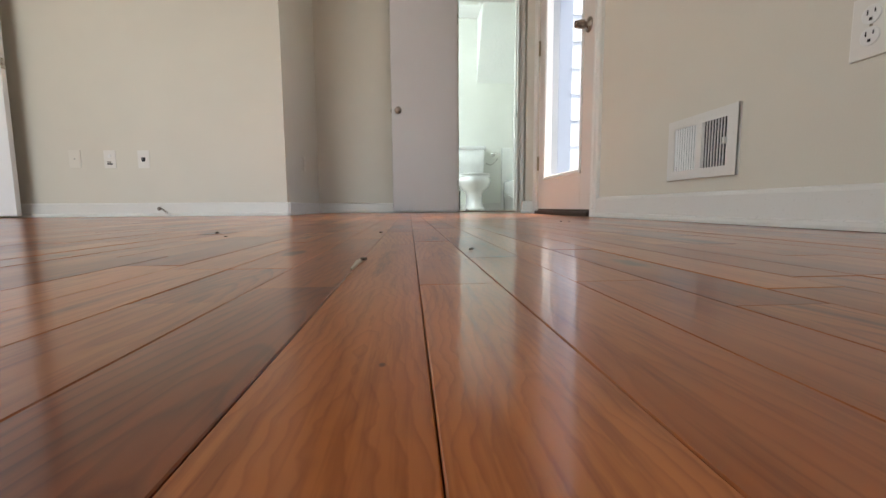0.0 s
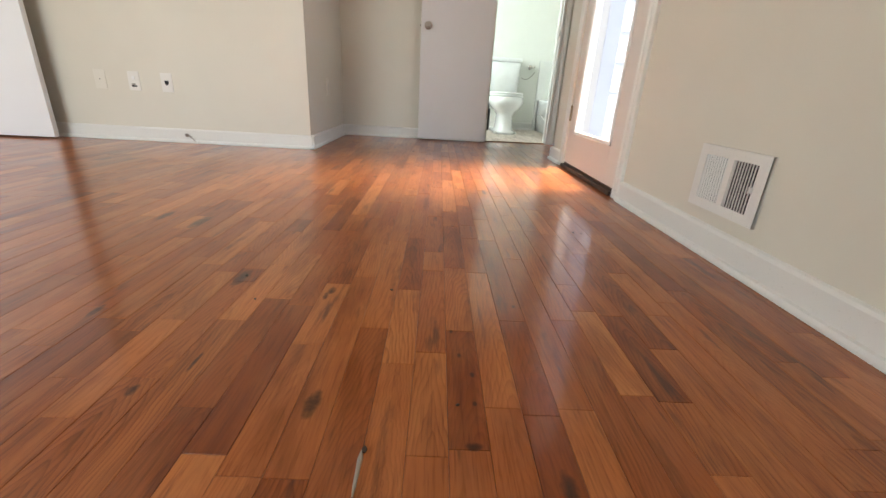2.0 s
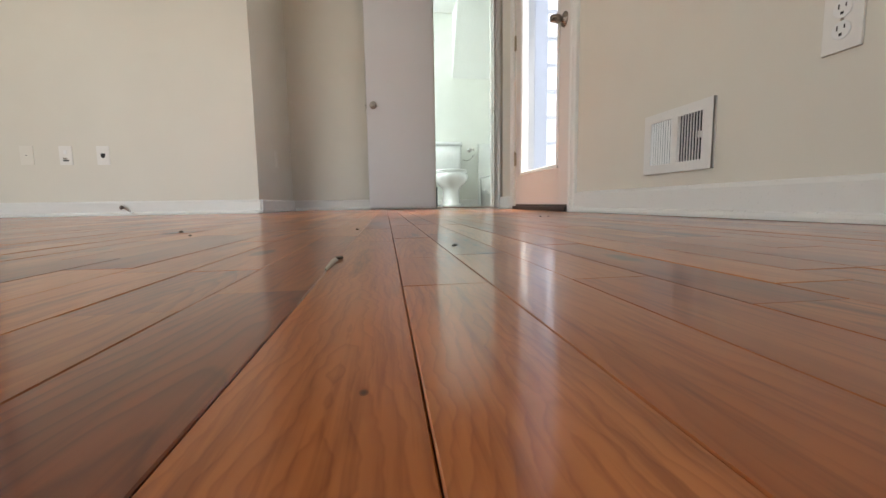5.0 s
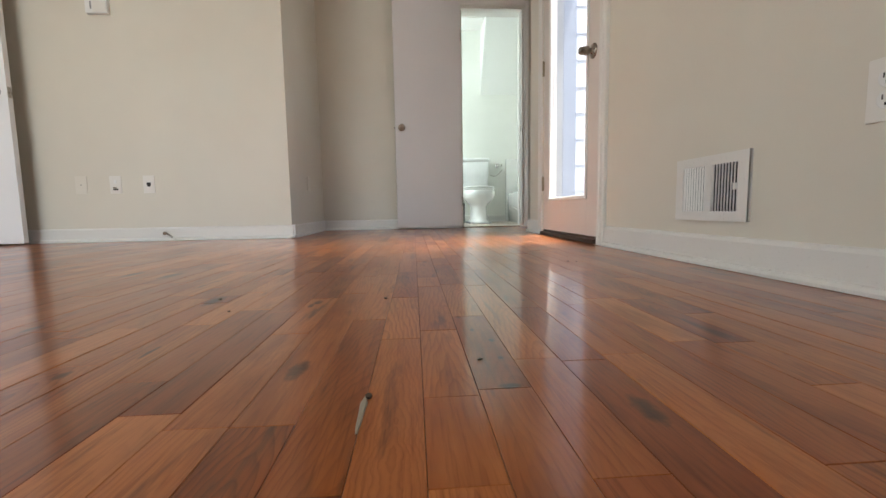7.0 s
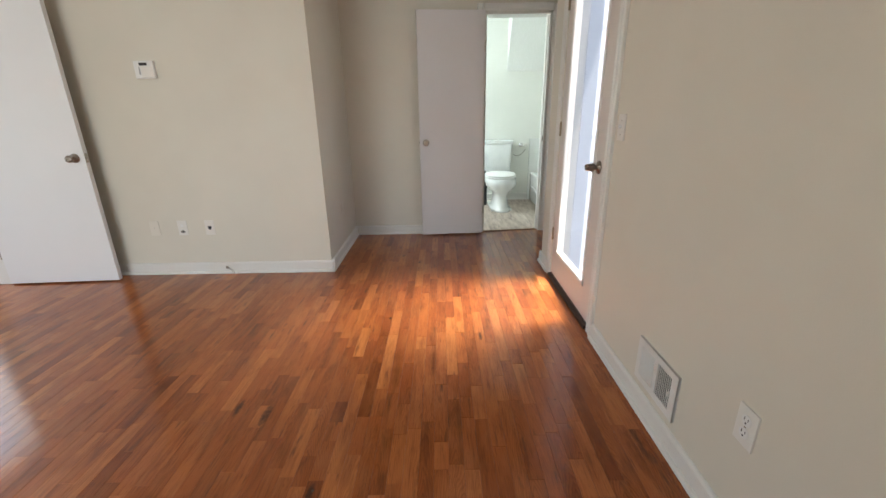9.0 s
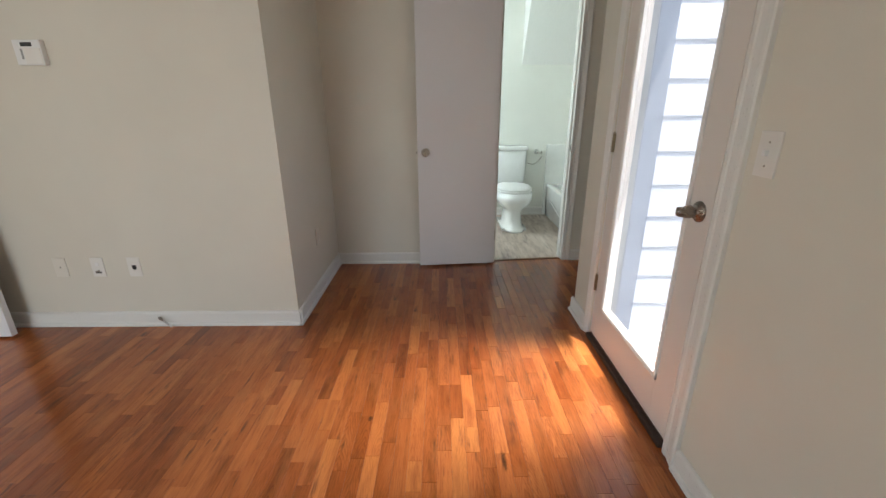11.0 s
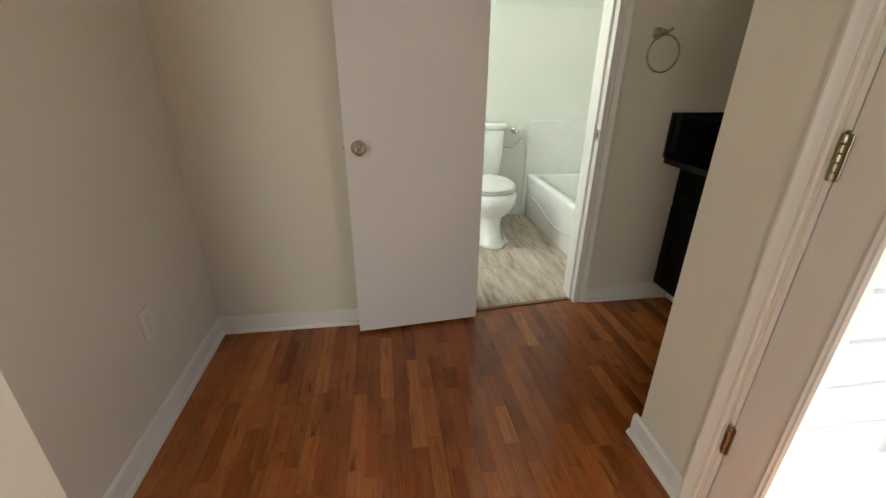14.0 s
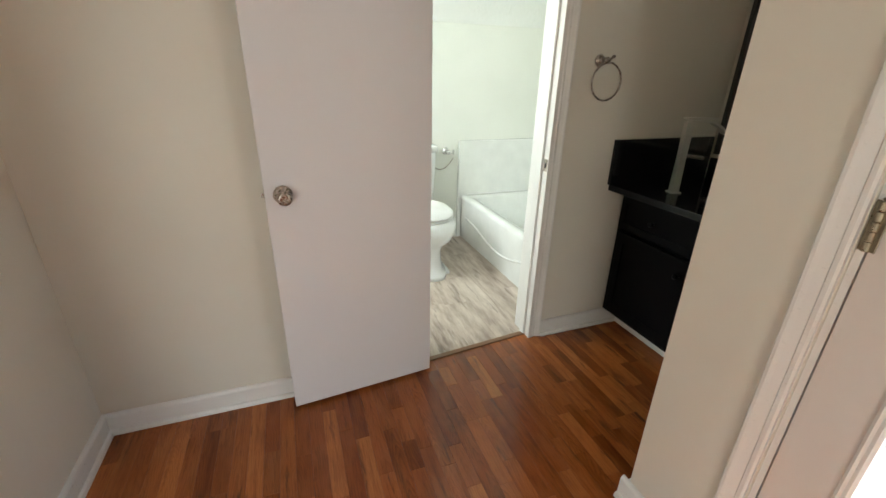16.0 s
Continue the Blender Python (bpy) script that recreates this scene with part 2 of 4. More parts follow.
black_plastic = plain("black_plastic", (0.02, 0.02, 0.02), 0.45)
black_lacquer = plain("black_lacquer", (0.0015, 0.0015, 0.002), 0.35)
black_lacquer.node_tree.nodes["Principled BSDF"].inputs["Specular IOR Level"].default_value = 0.08
black_granite = plain("black_granite", (0.006, 0.006, 0.007), 0.1)
black_granite.node_tree.nodes["Principled BSDF"].inputs["Specular IOR Level"].default_value = 0.25
nickel = metal("satin_nickel", (0.46, 0.42, 0.37), 0.28)
brushed = metal("brushed_nickel", (0.72, 0.69, 0.63), 0.38)
aged_nickel = metal("aged_nickel", (0.3, 0.26, 0.22), 0.3)
brass_dull = metal("dull_hinge_metal", (0.3, 0.25, 0.17), 0.35)
chrome = metal("chrome", (0.75, 0.75, 0.74), 0.1)
sweep_dark = plain("dark_threshold", (0.05, 0.028, 0.02), 0.5)
thresh_wood = plain("threshold_wood", (0.22, 0.1, 0.045), 0.35)
subfloor = plain("joint_shadow_wood", (0.025, 0.011, 0.006), 0.8)
siding_paint = plain("siding_paint", (0.5, 0.525, 0.565), 0.6)
corner_grey = plain("bluish_grey_trim", (0.26, 0.29, 0.345), 0.35)
outer_jamb_lit_tone = paint("outer_jamb_lit_tone", (0.28, 0.29, 0.3), 0.5, 60, 0.001, 0.1)
deck_mat = paint("patio_concrete", (0.5, 0.5, 0.49), 0.85, 40, 0.006, 0.12)
soil = paint("ground_soil", (0.16, 0.17, 0.1), 0.9, 8, 0.03, 0.3)
filler_mat = plain("pale_wood_filler", (0.36, 0.31, 0.24), 0.6)
crumb_mat = plain("crumb", (0.06, 0.035, 0.02), 0.8)
vinyl = vinyl_wood("grey_vinyl_plank")

glass, gn, gl, gb = material("window_glass")
gb.inputs["Transmission Weight"].default_value = 1.0
gb.inputs["Roughness"].default_value = 0.0
gb.inputs["IOR"].default_value = 1.05
mirror_mat, _, _, mb = material("mirror")
mb.inputs["Metallic"].default_value = 1.0
mb.inputs["Roughness"].default_value = 0.02
mb.inputs["Base Color"].default_value = (0.85, 0.87, 0.86, 1)


# ---- mesh helpers ----
def mesh_of(bm, name, mat, smooth=False):
    me = bpy.data.meshes.new(name)
    bmesh.ops.recalc_face_normals(bm, faces=bm.faces)
    if smooth:
        for f in bm.faces:
            f.smooth = True
    bm.to_mesh(me)
    bm.free()
    me.materials.append(mat)
    return me


def part(name, bm, mat, parent=None, label="", smooth=False):
    ob = new(name, mesh_of(bm, name, mat, smooth))
    if parent is not None:
        ob.parent = parent
    if label:
        ob["label"] = label
    return ob


def setting(name, bm, mat, label):
    return tagged(part(name, bm, mat), label, name.split("_")[0], kind="structure")


def thing(name, at, label, category, group="", turn=0.0):
    ob = new(name)
    ob.empty_display_size = 0.05
    ob.matrix_world = pose(*at, 0, 0, turn)
    return tagged(ob, label, category, group)


def add_box(bm, lo, hi, bevel=0.0, segments=2):
    made = bmesh.ops.create_cube(bm, size=1.0)
    size = [b - a for a, b in zip(lo, hi)]
    mid = [(a + b) / 2 for a, b in zip(lo, hi)]
    for v in made["verts"]:
        v.co = Vector([c * s + o for c, s, o in zip(v.co, size, mid)])
    if bevel:
        edges = list({e for v in made["verts"] for e in v.link_edges})
        bmesh.ops.bevel(bm, geom=edges, offset=bevel, segments=segments, profile=0.7, affect="EDGES")
    return bm


def boxes(*items):
    bm = bmesh.new()
    for it in items:
        add_box(bm, *it)
    return bm


def add_loft(bm, rings, cap=True):
    """Skins a list of rings (each the same number of points)."""
    rows = [[bm.verts.new(p) for p in r] for r in rings]
    k = len(rows[0])
    for a, b in zip(rows, rows[1:]):
        for i in range(k):
            bm.faces.new((a[i], a[(i + 1) % k], b[(i + 1) % k], b[i]))
    if cap:
        bm.faces.new(rows[0][::-1])
        bm.faces.new(rows[-1])
    return bm


def add_lathe(bm, profile, m=None, steps=24):
    """Turns (radius, height) pairs round the local z axis."""
    m = m or Matrix()
    rings = [[m @ Vector((max(r, 1e-4) * math.cos(a), max(r, 1e-4) * math.sin(a), h)) for a in [2 * math.pi * i / steps for i in range(steps)]]
             for r, h in profile]
    return add_loft(bm, rings)


def add_tube(bm, path, radius, steps=10, closed=False):
    path = [Vector(p) for p in path]
    rings, side = [], None
    count = len(path)
    for i, p in enumerate(path):
        if closed:
            d = path[(i + 1) % count] - path[i - 1]
        else:
            d = path[min(i + 1, count - 1)] - path[max(i - 1, 0)]
        d.normalize()
        if side is None:
            side = d.orthogonal().normalized()
        side = (side - d * side.dot(d)).normalized()
        up = d.cross(side)
        rings.append([p + radius * (math.cos(a) * side + math.sin(a) * up) for a in [2 * math.pi * k / steps for k in range(steps)]])
    if closed:
        rings.append(rings[0])
    return add_loft(bm, rings, not closed)


def add_prism(bm, outline, start, end, u, v):
    """Runs a 2D outline, laid in the axes u and v, from start to end."""
    u, v = Vector(u), Vector(v)
    rings = [[Vector(p) + a * u + b * v for a, b in outline] for p in (start, end)]
    return add_loft(bm, rings)


def ellipse(cx, cy, z, rx, ry, steps=32, front=0.0, power=2.0):
    """A ring in the plane z; front stretches its -y half."""
    pts = []
    for i in range(steps):
        a = 2 * math.pi * i / steps
        c, s = math.cos(a), math.sin(a)
        px = rx * math.copysign(abs(c) ** (2 / power), c)
        py = (ry + (front if s < 0 else 0)) * math.copysign(abs(s) ** (2 / power), s)
        pts.append((cx + px, cy + py, z))
    return pts


# ---- large structure ----
H = 2.46
RX = 0.905      # face of the wall with the glazed door
AY = 2.925      # face of the wall with the sockets
JX = -0.80      # face of the jog
BY = 3.95      # face of the wall behind the bathroom door
SY = 4.007      # face of the wall with the towel ring
LX = -3.2       # face of the wall with the open door
BB = 5.57       # back wall of the bathroom

wall_right = setting("wall_right", boxes(((RX, -1.7, 0), (1.05, 1.935, H)), ((RX, 2.775, 0), (1.05, 3.07, H)), ((RX, 1.935, 2.06), (1.05, 2.775, H))),
                     wall_paint, "cream painted wall with the glazed door in it")
setting("wall_alcove_near", boxes(((1.05, 2.95, 0), (2.22, 3.07, H))), wall_paint, "cream painted alcove wall")
setting("wall_alcove_back", boxes(((2.10, 3.07, 0), (2.22, 4.127, H))), wall_paint, "cream painted wall behind the vanity")
setting("wall_ring", boxes(((1.098, SY, 0), (2.10, 4.127, H))), wall_paint, "cream painted wall with a towel ring")
setting("wall_bath_door", boxes(((JX, BY, 0), (0.49, 4.127, H)), ((0.49, 3.98, 2.025), (1.098, 4.127, H))), wall_paint, "cream painted wall round the bathroom doorway")
setting("wall_jog", boxes(((-0.92, AY, 0), (JX, 4.127, H))), wall_paint, "cream painted side of the wall jog")
setting("wall_sockets", boxes(((LX - 0.12, AY, 0), (-0.92, 3.05, H))), wall_paint, "cream painted wall with sockets and a thermostat")
setting("wall_left", boxes(((LX - 0.12, 2.77, 0), (LX, AY, H)), ((LX - 0.12, 1.95, 2.06), (LX, 2.77, H)), ((LX - 0.12, -1.7, 0), (LX, 1.95, H))),
        wall_paint, "cream painted wall with a doorway")
setting("wall_behind", boxes(((LX - 0.12, -1.82, 0), (-3.1, -1.7, H)), ((-1.1, -1.82, 0), (1.05, -1.7, H)), ((-3.1, -1.82, 0), (-1.1, -1.7, 0.2)), ((-3.1, -1.82, 1.65), (-1.1, -1.7, H))),
        wall_paint, "cream painted end wall with a window")
setting("ceiling", boxes(((LX - 0.12, -1.82, H), (1.05, 4.127, H + 0.1)), ((1.05, 2.951, H), (2.22, 4.127, H + 0.1))), ceiling_paint, "white ceiling")
# bathroom shell
setting("wall_bath_back", boxes(((-0.72, BB, 0), (2.22, 5.7, 2.6))), bath_paint, "pale cream bathroom wall behind the toilet")
setting("wall_bath_right", boxes(((2.10, 4.127, 0), (2.22, BB, 2.6))), bath_paint, "pale cream bathroom wall beside the tub")
setting("wall_bath_left", boxes(((-0.72, 4.127, 0), (-0.6, 4.35, 2.6)), ((-0.72, 5.25, 0), (-0.6, BB, 2.6)), ((-0.72, 4.35, 0), (-0.6, 5.25, 1.05)), ((-0.72, 4.35, 2.05), (-0.6, 5.25, 2.6))),
        bath_paint, "pale cream bathroom wall with an added window opening")
setting("wall_bath_front", boxes(((-0.72, 4.127, 0), (0.49, 4.137, 2.475)), ((1.098, 4.127, 0), (2.10, 4.137, 2.475)), ((0.49, 4.127, 2.025), (1.098, 4.137, 2.475))),
        bath_paint, "pale cream bathroom side of the doorway wall")
setting("ceiling_bath", boxes(((-0.72, 4.127, 2.475), (2.22, BB, 2.6))), ceiling_paint, "white bathroom ceiling")
bm = bmesh.new()
add_prism(bm, [(5.565, 1.665), (5.1, 2.474), (5.565, 2.474)], (0.945, 0, 0), (2.098, 0, 0), (0, 1, 0), (0, 0, 1))
setting("ceiling_slope", bm, knockdown, "white textured sloping ceiling over the tub")
# room beyond the open door
setting("wall_beyond", boxes(((-4.7, 0.6, 0), (-3.32, 0.72, H)), ((-4.7, 4.0, 0), (-3.32, 4.12, H)), ((-4.7, 0.72, 0), (-4.6, 4.0, 0.25)), ((-4.7, 0.72, 2.3), (-4.6, 4.0, H)),
                             ((-4.7, 0.72, 0.25), (-4.6, 1.6, 2.3)), ((-4.7, 3.5, 0.25), (-4.6, 4.0, 2.3)), ((-3.32, 3.05, 0), (-3.2, 4.0, H))), wall_paint, "cream painted walls of the next room")
setting("ceiling_beyond", boxes(((-4.7, 0.6, H), (-3.32, 4.12, H + 0.1))), ceiling_paint, "white ceiling of the next room")


# baseboards with a shoe moulding
BASE = [(0, 0), (0.026, 0), (0.026, 0.008), (0.022, 0.017), (0.014, 0.02), (0.014, 0.078), (0.010, 0.086), (0.004, 0.09), (0, 0.09)]


def baseboard(start, end, out):
    bm = bmesh.new()
    add_prism(bm, BASE, (*start, 0.001), (*end, 0.001), (*out, 0), (0, 0, 1))
    return setting("baseboard", bm, trim_paint, "white painted baseboard with a rounded shoe moulding")


baseboard((RX, -1.7), (RX, 1.845), (-1, 0))
baseboard((RX, 2.83), (RX, 3.096), (-1, 0))
baseboard((RX - 0.0, 3.07), (1.9, 3.07), (0, 1))
baseboard((1.151, SY), (1.66, SY), (0, -1))
baseboard((JX, BY), (0.43, BY), (0, -1))
baseboard((JX, AY - 0.026), (JX, BY), (1, 0))
baseboard((LX, AY), (JX + 0.026, AY), (0, -1))
baseboard((LX, -1.7), (LX, 1.89), (1, 0))
baseboard((-0.6, BB), (1.275, BB), (0, -1))

# door casings with a stepped profile: width along, thickness out
CASE = [(0, 0), (0, 0.009), (0.006, 0.012), (0.016, 0.012), (0.02, 0.009), (0.04, 0.014), (0.052, 0.018), (0.06, 0.018), (0.064, 0.014), (0.064, 0)]


def casing(name, pieces, out, label):
    """pieces: (start, end, way in which the profile widens)."""
    bm = bmesh.new()
    for start, end, wide in pieces:
        add_prism(bm, CASE, start, end, wide, out)
    return setting(name, bm, trim_paint, label)


casing("trim_glazed_door", [((RX, 2.778, 0), (RX, 2.778, 2.13), (0, 0.8, 0)), ((RX, 1.93, 0), (RX, 1.93, 2.13), (0, -1.3, 0)), ((RX, 1.93, 2.066), (RX, 2.78, 2.066), (0, 0, 1))],
       (-1, 0, 0), "white moulded casing round the glazed door")
casing("trim_bath_door", [((1.102, SY, 0), (1.102, SY, 2.09), (0.75, 0, 0)), ((0.486, BY, 0), (0.486, BY, 2.09), (-1, 0, 0)), ((0.486, 3.98, 2.03), (1.102, 3.98, 2.03), (0, 0, 1))],
       (0, -1, 0), "white moulded casing round the bathroom doorway")
casing("trim_left_door", [((LX, 1.945, 0), (LX, 1.945, 2.12), (0, -1, 0)), ((LX, 1.945, 2.062), (LX, 2.77, 2.062), (0, 0, 1))], (1, 0, 0), "white moulded casing round the open doorway")
casing("trim_end_window", [((-3.1, -1.7, 0.2), (-3.1, -1.7, 1.65), (-1, 0, 0)), ((-1.1, -1.7, 0.2), (-1.1, -1.7, 1.65), (1, 0, 0)), ((-3.1, -1.7, 1.65), (-1.1, -1.7, 1.65), (0, 0, 1)), ((-3.1, -1.7, 0.2), (-1.1, -1.7, 0.2), (0, 0, -1))],
       (0, 1, 0), "white moulded casing round the window")
# jambs of the bathroom doorway, with stops
setting("jamb_bath_door", boxes(((1.08, 3.992, 0.0), (1.0985, 4.14, 2.025), 0.002), ((1.068, 4.03, 0.0), (1.08, 4.065, 2.013), 0.002),
                                ((0.4895, 3.965, 0.0), (0.507, 4.14, 2.025), 0.002), ((0.507, 4.03, 0.0), (0.519, 4.065, 2.013), 0.002),
                                ((0.507, 3.975, 2.008), (1.08, 4.14, 2.0255), 0.002)), trim_paint, "white painted door jamb with a stop")
setting("jamb_glazed_door", boxes(((0.91, 2.762, 0), (0.953, 2.776, 2.06), 0.002), ((0.91, 1.934, 0), (1.06, 1.948, 2.06), 0.002), ((0.91, 1.948, 2.046), (1.06, 2.762, 2.061), 0.002)),
        trim_paint, "white painted jamb of the glazed door")
setting("jamb_left_door", boxes(((LX - 0.125, 2.756, 0), (LX + 0.004, 2.771, 2.06), 0.002), ((LX - 0.125, 1.949, 0), (LX + 0.004, 1.964, 2.06), 0.002)), trim_paint, "white painted jamb of the open doorway")
# thresholds
setting("threshold_glazed_door", boxes(((0.885, 1.94, 0.001), (1.06, 2.772, 0.022), 0.004)), sweep_dark, "dark brown threshold below the glazed door")
bm = bmesh.new()
add_prism(bm, [(0.507, 3.97), (1.08, 4.03), (1.08, 4.056), (0.507, 3.996)], (0, 0, 0.001), (0, 0, 0.007), (1, 0, 0), (0, 1, 0))
setting("threshold_bath", bm, thresh_wood, "thin tan wood strip between oak and vinyl floor")


# ---- outdoors ----
setting("ground", boxes(((-400, -400, -0.6), (400, 400, -0.25))), soil, "bare ground round the house")
setting("patio", boxes(((1.06, -4.0, -0.25), (7.0, 2.95, -0.06))), deck_mat, "pale sunlit concrete patio outside the glazed door")
house_wall = setting("wall_outside", boxes(((2.22, 2.952, -0.24), (6.0, 3.07, 3.0)), ((1.052, 2.944, -0.24), (2.22, 2.9485, 3.0))), siding_paint, "outer wall behind the lap siding")
side_board = None
for k in range(18):
    z0 = -0.058 + 0.179 * k
    if side_board is None:
        bm = bmesh.new()
        add_prism(bm, [(-0.0145, 0), (-0.0135, -0.003), (-0.003, -0.001), (-0.003, 0.2), (-0.006, 0.2)], (1.06, 0, 0), (6.0, 0, 0), (0, 1, 0), (0, 0, 1))
        side_board = part("siding_board", bm, siding_paint, house_wall)
        side_board.location = (0, 2.946, z0)
    else:
        o = new("siding_board", side_board.data)
        o.parent = house_wall
        o.location = (0, 2.946, z0)
# own neutral grey, split from the bluish trim to stand for its sunlit part
setting("jamb_outside", boxes(((0.956, 2.748, -0.05), (1.03, 2.775, 2.06), 0.003)), outer_jamb_lit_tone, "grey outer jamb of the glazed door, toned for its sunlit strip")
setting("trim_door_outside", boxes(((1.0305, 2.75, -0.05), (1.12, 2.775, 2.06), 0.003), ((1.0505, 2.775, -0.05), (1.12, 2.925, 2.2))), corner_grey, "bluish grey outer door trim")
# upright out of view, added only to throw a shadow on the siding
siding_shade_post = thing("siding_shade_post", (2.38, 2.45, -0.06), "unseen square post added to cast a shadow on the siding", "post")
part("post", boxes(((-0.17, -0.06, 0), (0.17, 0.06, 2.75), 0.01)), siding_paint, siding_shade_post)
# unseen overhang; its deeper part below y 1.72 is added to trim indoor sun
setting("roof_eave", boxes(((0.9, -2.2, 2.565), (1.5, 1.72, 2.7)), ((0.9, 1.72, 2.565), (1.3, 2.85, 2.7)), ((1.05, 2.85, 2.565), (6.2, 3.1, 2.7))), siding_paint, "unseen roof eave over the outer walls, deepened to cut off sun")


# ---- glazed door ----
def hinge(parent, y, z, x, mat=brass_dull):
    bm = bmesh.new()
    for k in range(5):
        add_lathe(bm, [(0.006, -0.0085), (0.0065, -0.007), (0.0065, 0.007), (0.006, 0.0085)], pose(x, y, z - 0.036 + 0.018 * k), 12)
    add_lathe(bm, [(0.002, 0), (0.005, 0.003), (0.002, 0.007)], pose(x, y, z + 0.045), 10)
    add_box(bm, (x + 0.001, y - 0.013, z - 0.045), (x + 0.004, y - 0.004, z + 0.045), 0.001, 1)
    add_box(bm, (x + 0.001, y + 0.004, z - 0.045), (x + 0.004, y + 0.012, z + 0.045), 0.001, 1)
    return part("hinge", bm, mat, parent, "dull metal butt hinge")


door_glazed = tagged(new("door_1"), "closed white door with one full-height glass pane", "door", kind="structure")
X0, X1 = 0.908, 0.952
part("leaf", boxes(((X0, 1.952, 0.03), (X1, 2.075, 2.042), 0.002), ((X0, 2.645, 0.03), (X1, 2.758, 2.042), 0.002),
                   ((X0, 2.075, 0.03), (X1, 2.645, 0.225)), ((X0, 2.075, 1.925), (X1, 2.645, 2.042))), glazed_paint, door_glazed)
STOP = [(0, 0), (0, 0.006), (0.005, 0.009), (0.01, 0.006), (0.016, 0.007), (0.022, 0.003), (0.022, -0.012), (0, -0.012)]
bm = bmesh.new()
add_prism(bm, STOP, (X0, 2.068, 0.218), (X0, 2.068, 1.932), (0, 1, 0), (-1, 0, 0))
add_prism(bm, STOP, (X0, 2.652, 0.218), (X0, 2.652, 1.932), (0, -1, 0), (-1, 0, 0))
add_prism(bm, STOP, (X0, 2.068, 0.218), (X0, 2.652, 0.218), (0, 0, 1), (-1, 0, 0))
add_prism(bm, STOP, (X0, 2.068, 1.932), (X0, 2.652, 1.932), (0, 0, -1), (-1, 0, 0))
part("glazing_bead", bm, trim_paint, door_glazed, "white moulded glazing bead")
pane = part("pane", boxes(((0.926, 2.076, 0.226), (0.931, 2.644, 1.924))), glass, door_glazed, "clear glass pane")
pane.visible_shadow = False
part("sweep", boxes(((0.905, 1.953, 0.02), (0.95, 2.757, 0.034), 0.003)), sweep_dark, door_glazed, "dark door sweep")
for hz in (0.334, 1.074, 1.835):
    hinge(door_glazed, 2.76, hz, 0.901)
bm = bmesh.new()
add_lathe(bm, [(0.035, 0.0), (0.035, 0.004), (0.031, 0.009), (0.014, 0.012), (0.0125, 0.024), (0.019, 0.027), (0.0215, 0.031), (0.021, 0.045), (0.0185, 0.058), (0.0165, 0.068), (0.0155, 0.071), (0.012, 0.072), (0.011, 0.07), (0.0075, 0.07), (0.0065, 0.073), (0.001, 0.073)],
          pose(X0, 2.012, 0.915, 0, -90, 0), 28)
part("door_knob", bm, aged_nickel, door_glazed, "brushed nickel knob with a turn button", True)


def wall_plate(name, m, label, category, slots, finish=None):
    """A cover plate on a wall; local -y points into the room. slots: kind of insert."""
    ob = new(name)
    ob.matrix_world = m
    tagged(ob, label, category)
    part("plate", boxes(((-0.036, -0.006, -0.058), (0.036, 0, 0.058), 0.0025)), finish or plate_plastic, ob)
    if slots == "outlet":
        for dz in (0.0195, -0.0195):
            bm = bmesh.new()
            add_lathe(bm, [(0.0172, 0), (0.0172, 0.0015), (0.016, 0.002)], pose(0, -0.006, dz, 90), 24)
            rec = part("receptacle", bm, finish or white_plastic, ob)
            part("slots", boxes(((-0.0075, -0.0088, dz + 0.0005), (-0.0055, -0.0078, dz + 0.0095)), ((0.0055, -0.0088, dz + 0.002), (0.0075, -0.0088 + 0.001, dz + 0.009)),
                                ((-0.0028, -0.0088, dz - 0.0105), (0.0028, -0.0078, dz - 0.005), 0.0004, 1)), slot_paint if finish else dark_slot, rec, "contact slots")
        bm = bmesh.new()
        add_lathe(bm, [(0.0032, 0), (0.003, 0.001)], pose(0, -0.006, 0, 90), 10)
        part("screw", bm, nickel, ob)
    elif slots == "switch":
        part("toggle", boxes(((-0.005, -0.018, -0.004), (0.005, -0.005, 0.012), 0.002)), white_plastic, ob)
        for dz in (0.03, -0.03):
            bm = bmesh.new()
            add_lathe(bm, [(0.003, 0), (0.0028, 0.001)], pose(0, -0.006, dz, 90), 10)
            part("screw", bm, nickel, ob)
    elif slots == "phone":
        bm = bmesh.new()
        add_prism(bm, [(-0.013, 0.012), (0.013, 0.012), (0.013, -0.004), (0.006, -0.016), (-0.006, -0.016), (-0.013, -0.004)], (0, -0.0068, 0), (0, -0.0058, 0), (1, 0, 0), (0, 0, 1))
        part("jack", bm, dark_slot, ob, "dark open jack")
    elif slots == "coax":
        bm = bmesh.new()
        add_lathe(bm, [(0.006, 0), (0.006, 0.004), (0.0045, 0.005), (0.0045, 0.022), (0.003, 0.022)], pose(0.002, -0.006, -0.02, 90), 12)
        part("connector", bm, nickel, ob, "metal coaxial connector")
        part("lower_recess", boxes(((-0.016, -0.0085, -0.036), (0.016, -0.0055, -0.027), 0.001)), dark_slot, ob, "dark lower notch")
        part("upper_insert", boxes(((-0.009, -0.009, 0.008), (0.009, -0.0055, 0.03), 0.001)), white_plastic, ob)
    elif slots == "blank":
        bm = bmesh.new()
        add_lathe(bm, [(0.0032, 0), (0.003, 0.001)], pose(0, -0.006, 0, 90), 10)
        part("screw", bm, dark_slot, ob)
    return ob


plate_paint = paint("plate_paint", (0.75, 0.715, 0.63), 0.4)
slot_paint = plain("painted_slot", (0.4, 0.38, 0.33), 0.6)
wall_plate("wall_outlet", pose(RX, 0.742, 0.384, 0, 0, -90), "white duplex wall outlet on the cream wall", "outlet", "outlet")
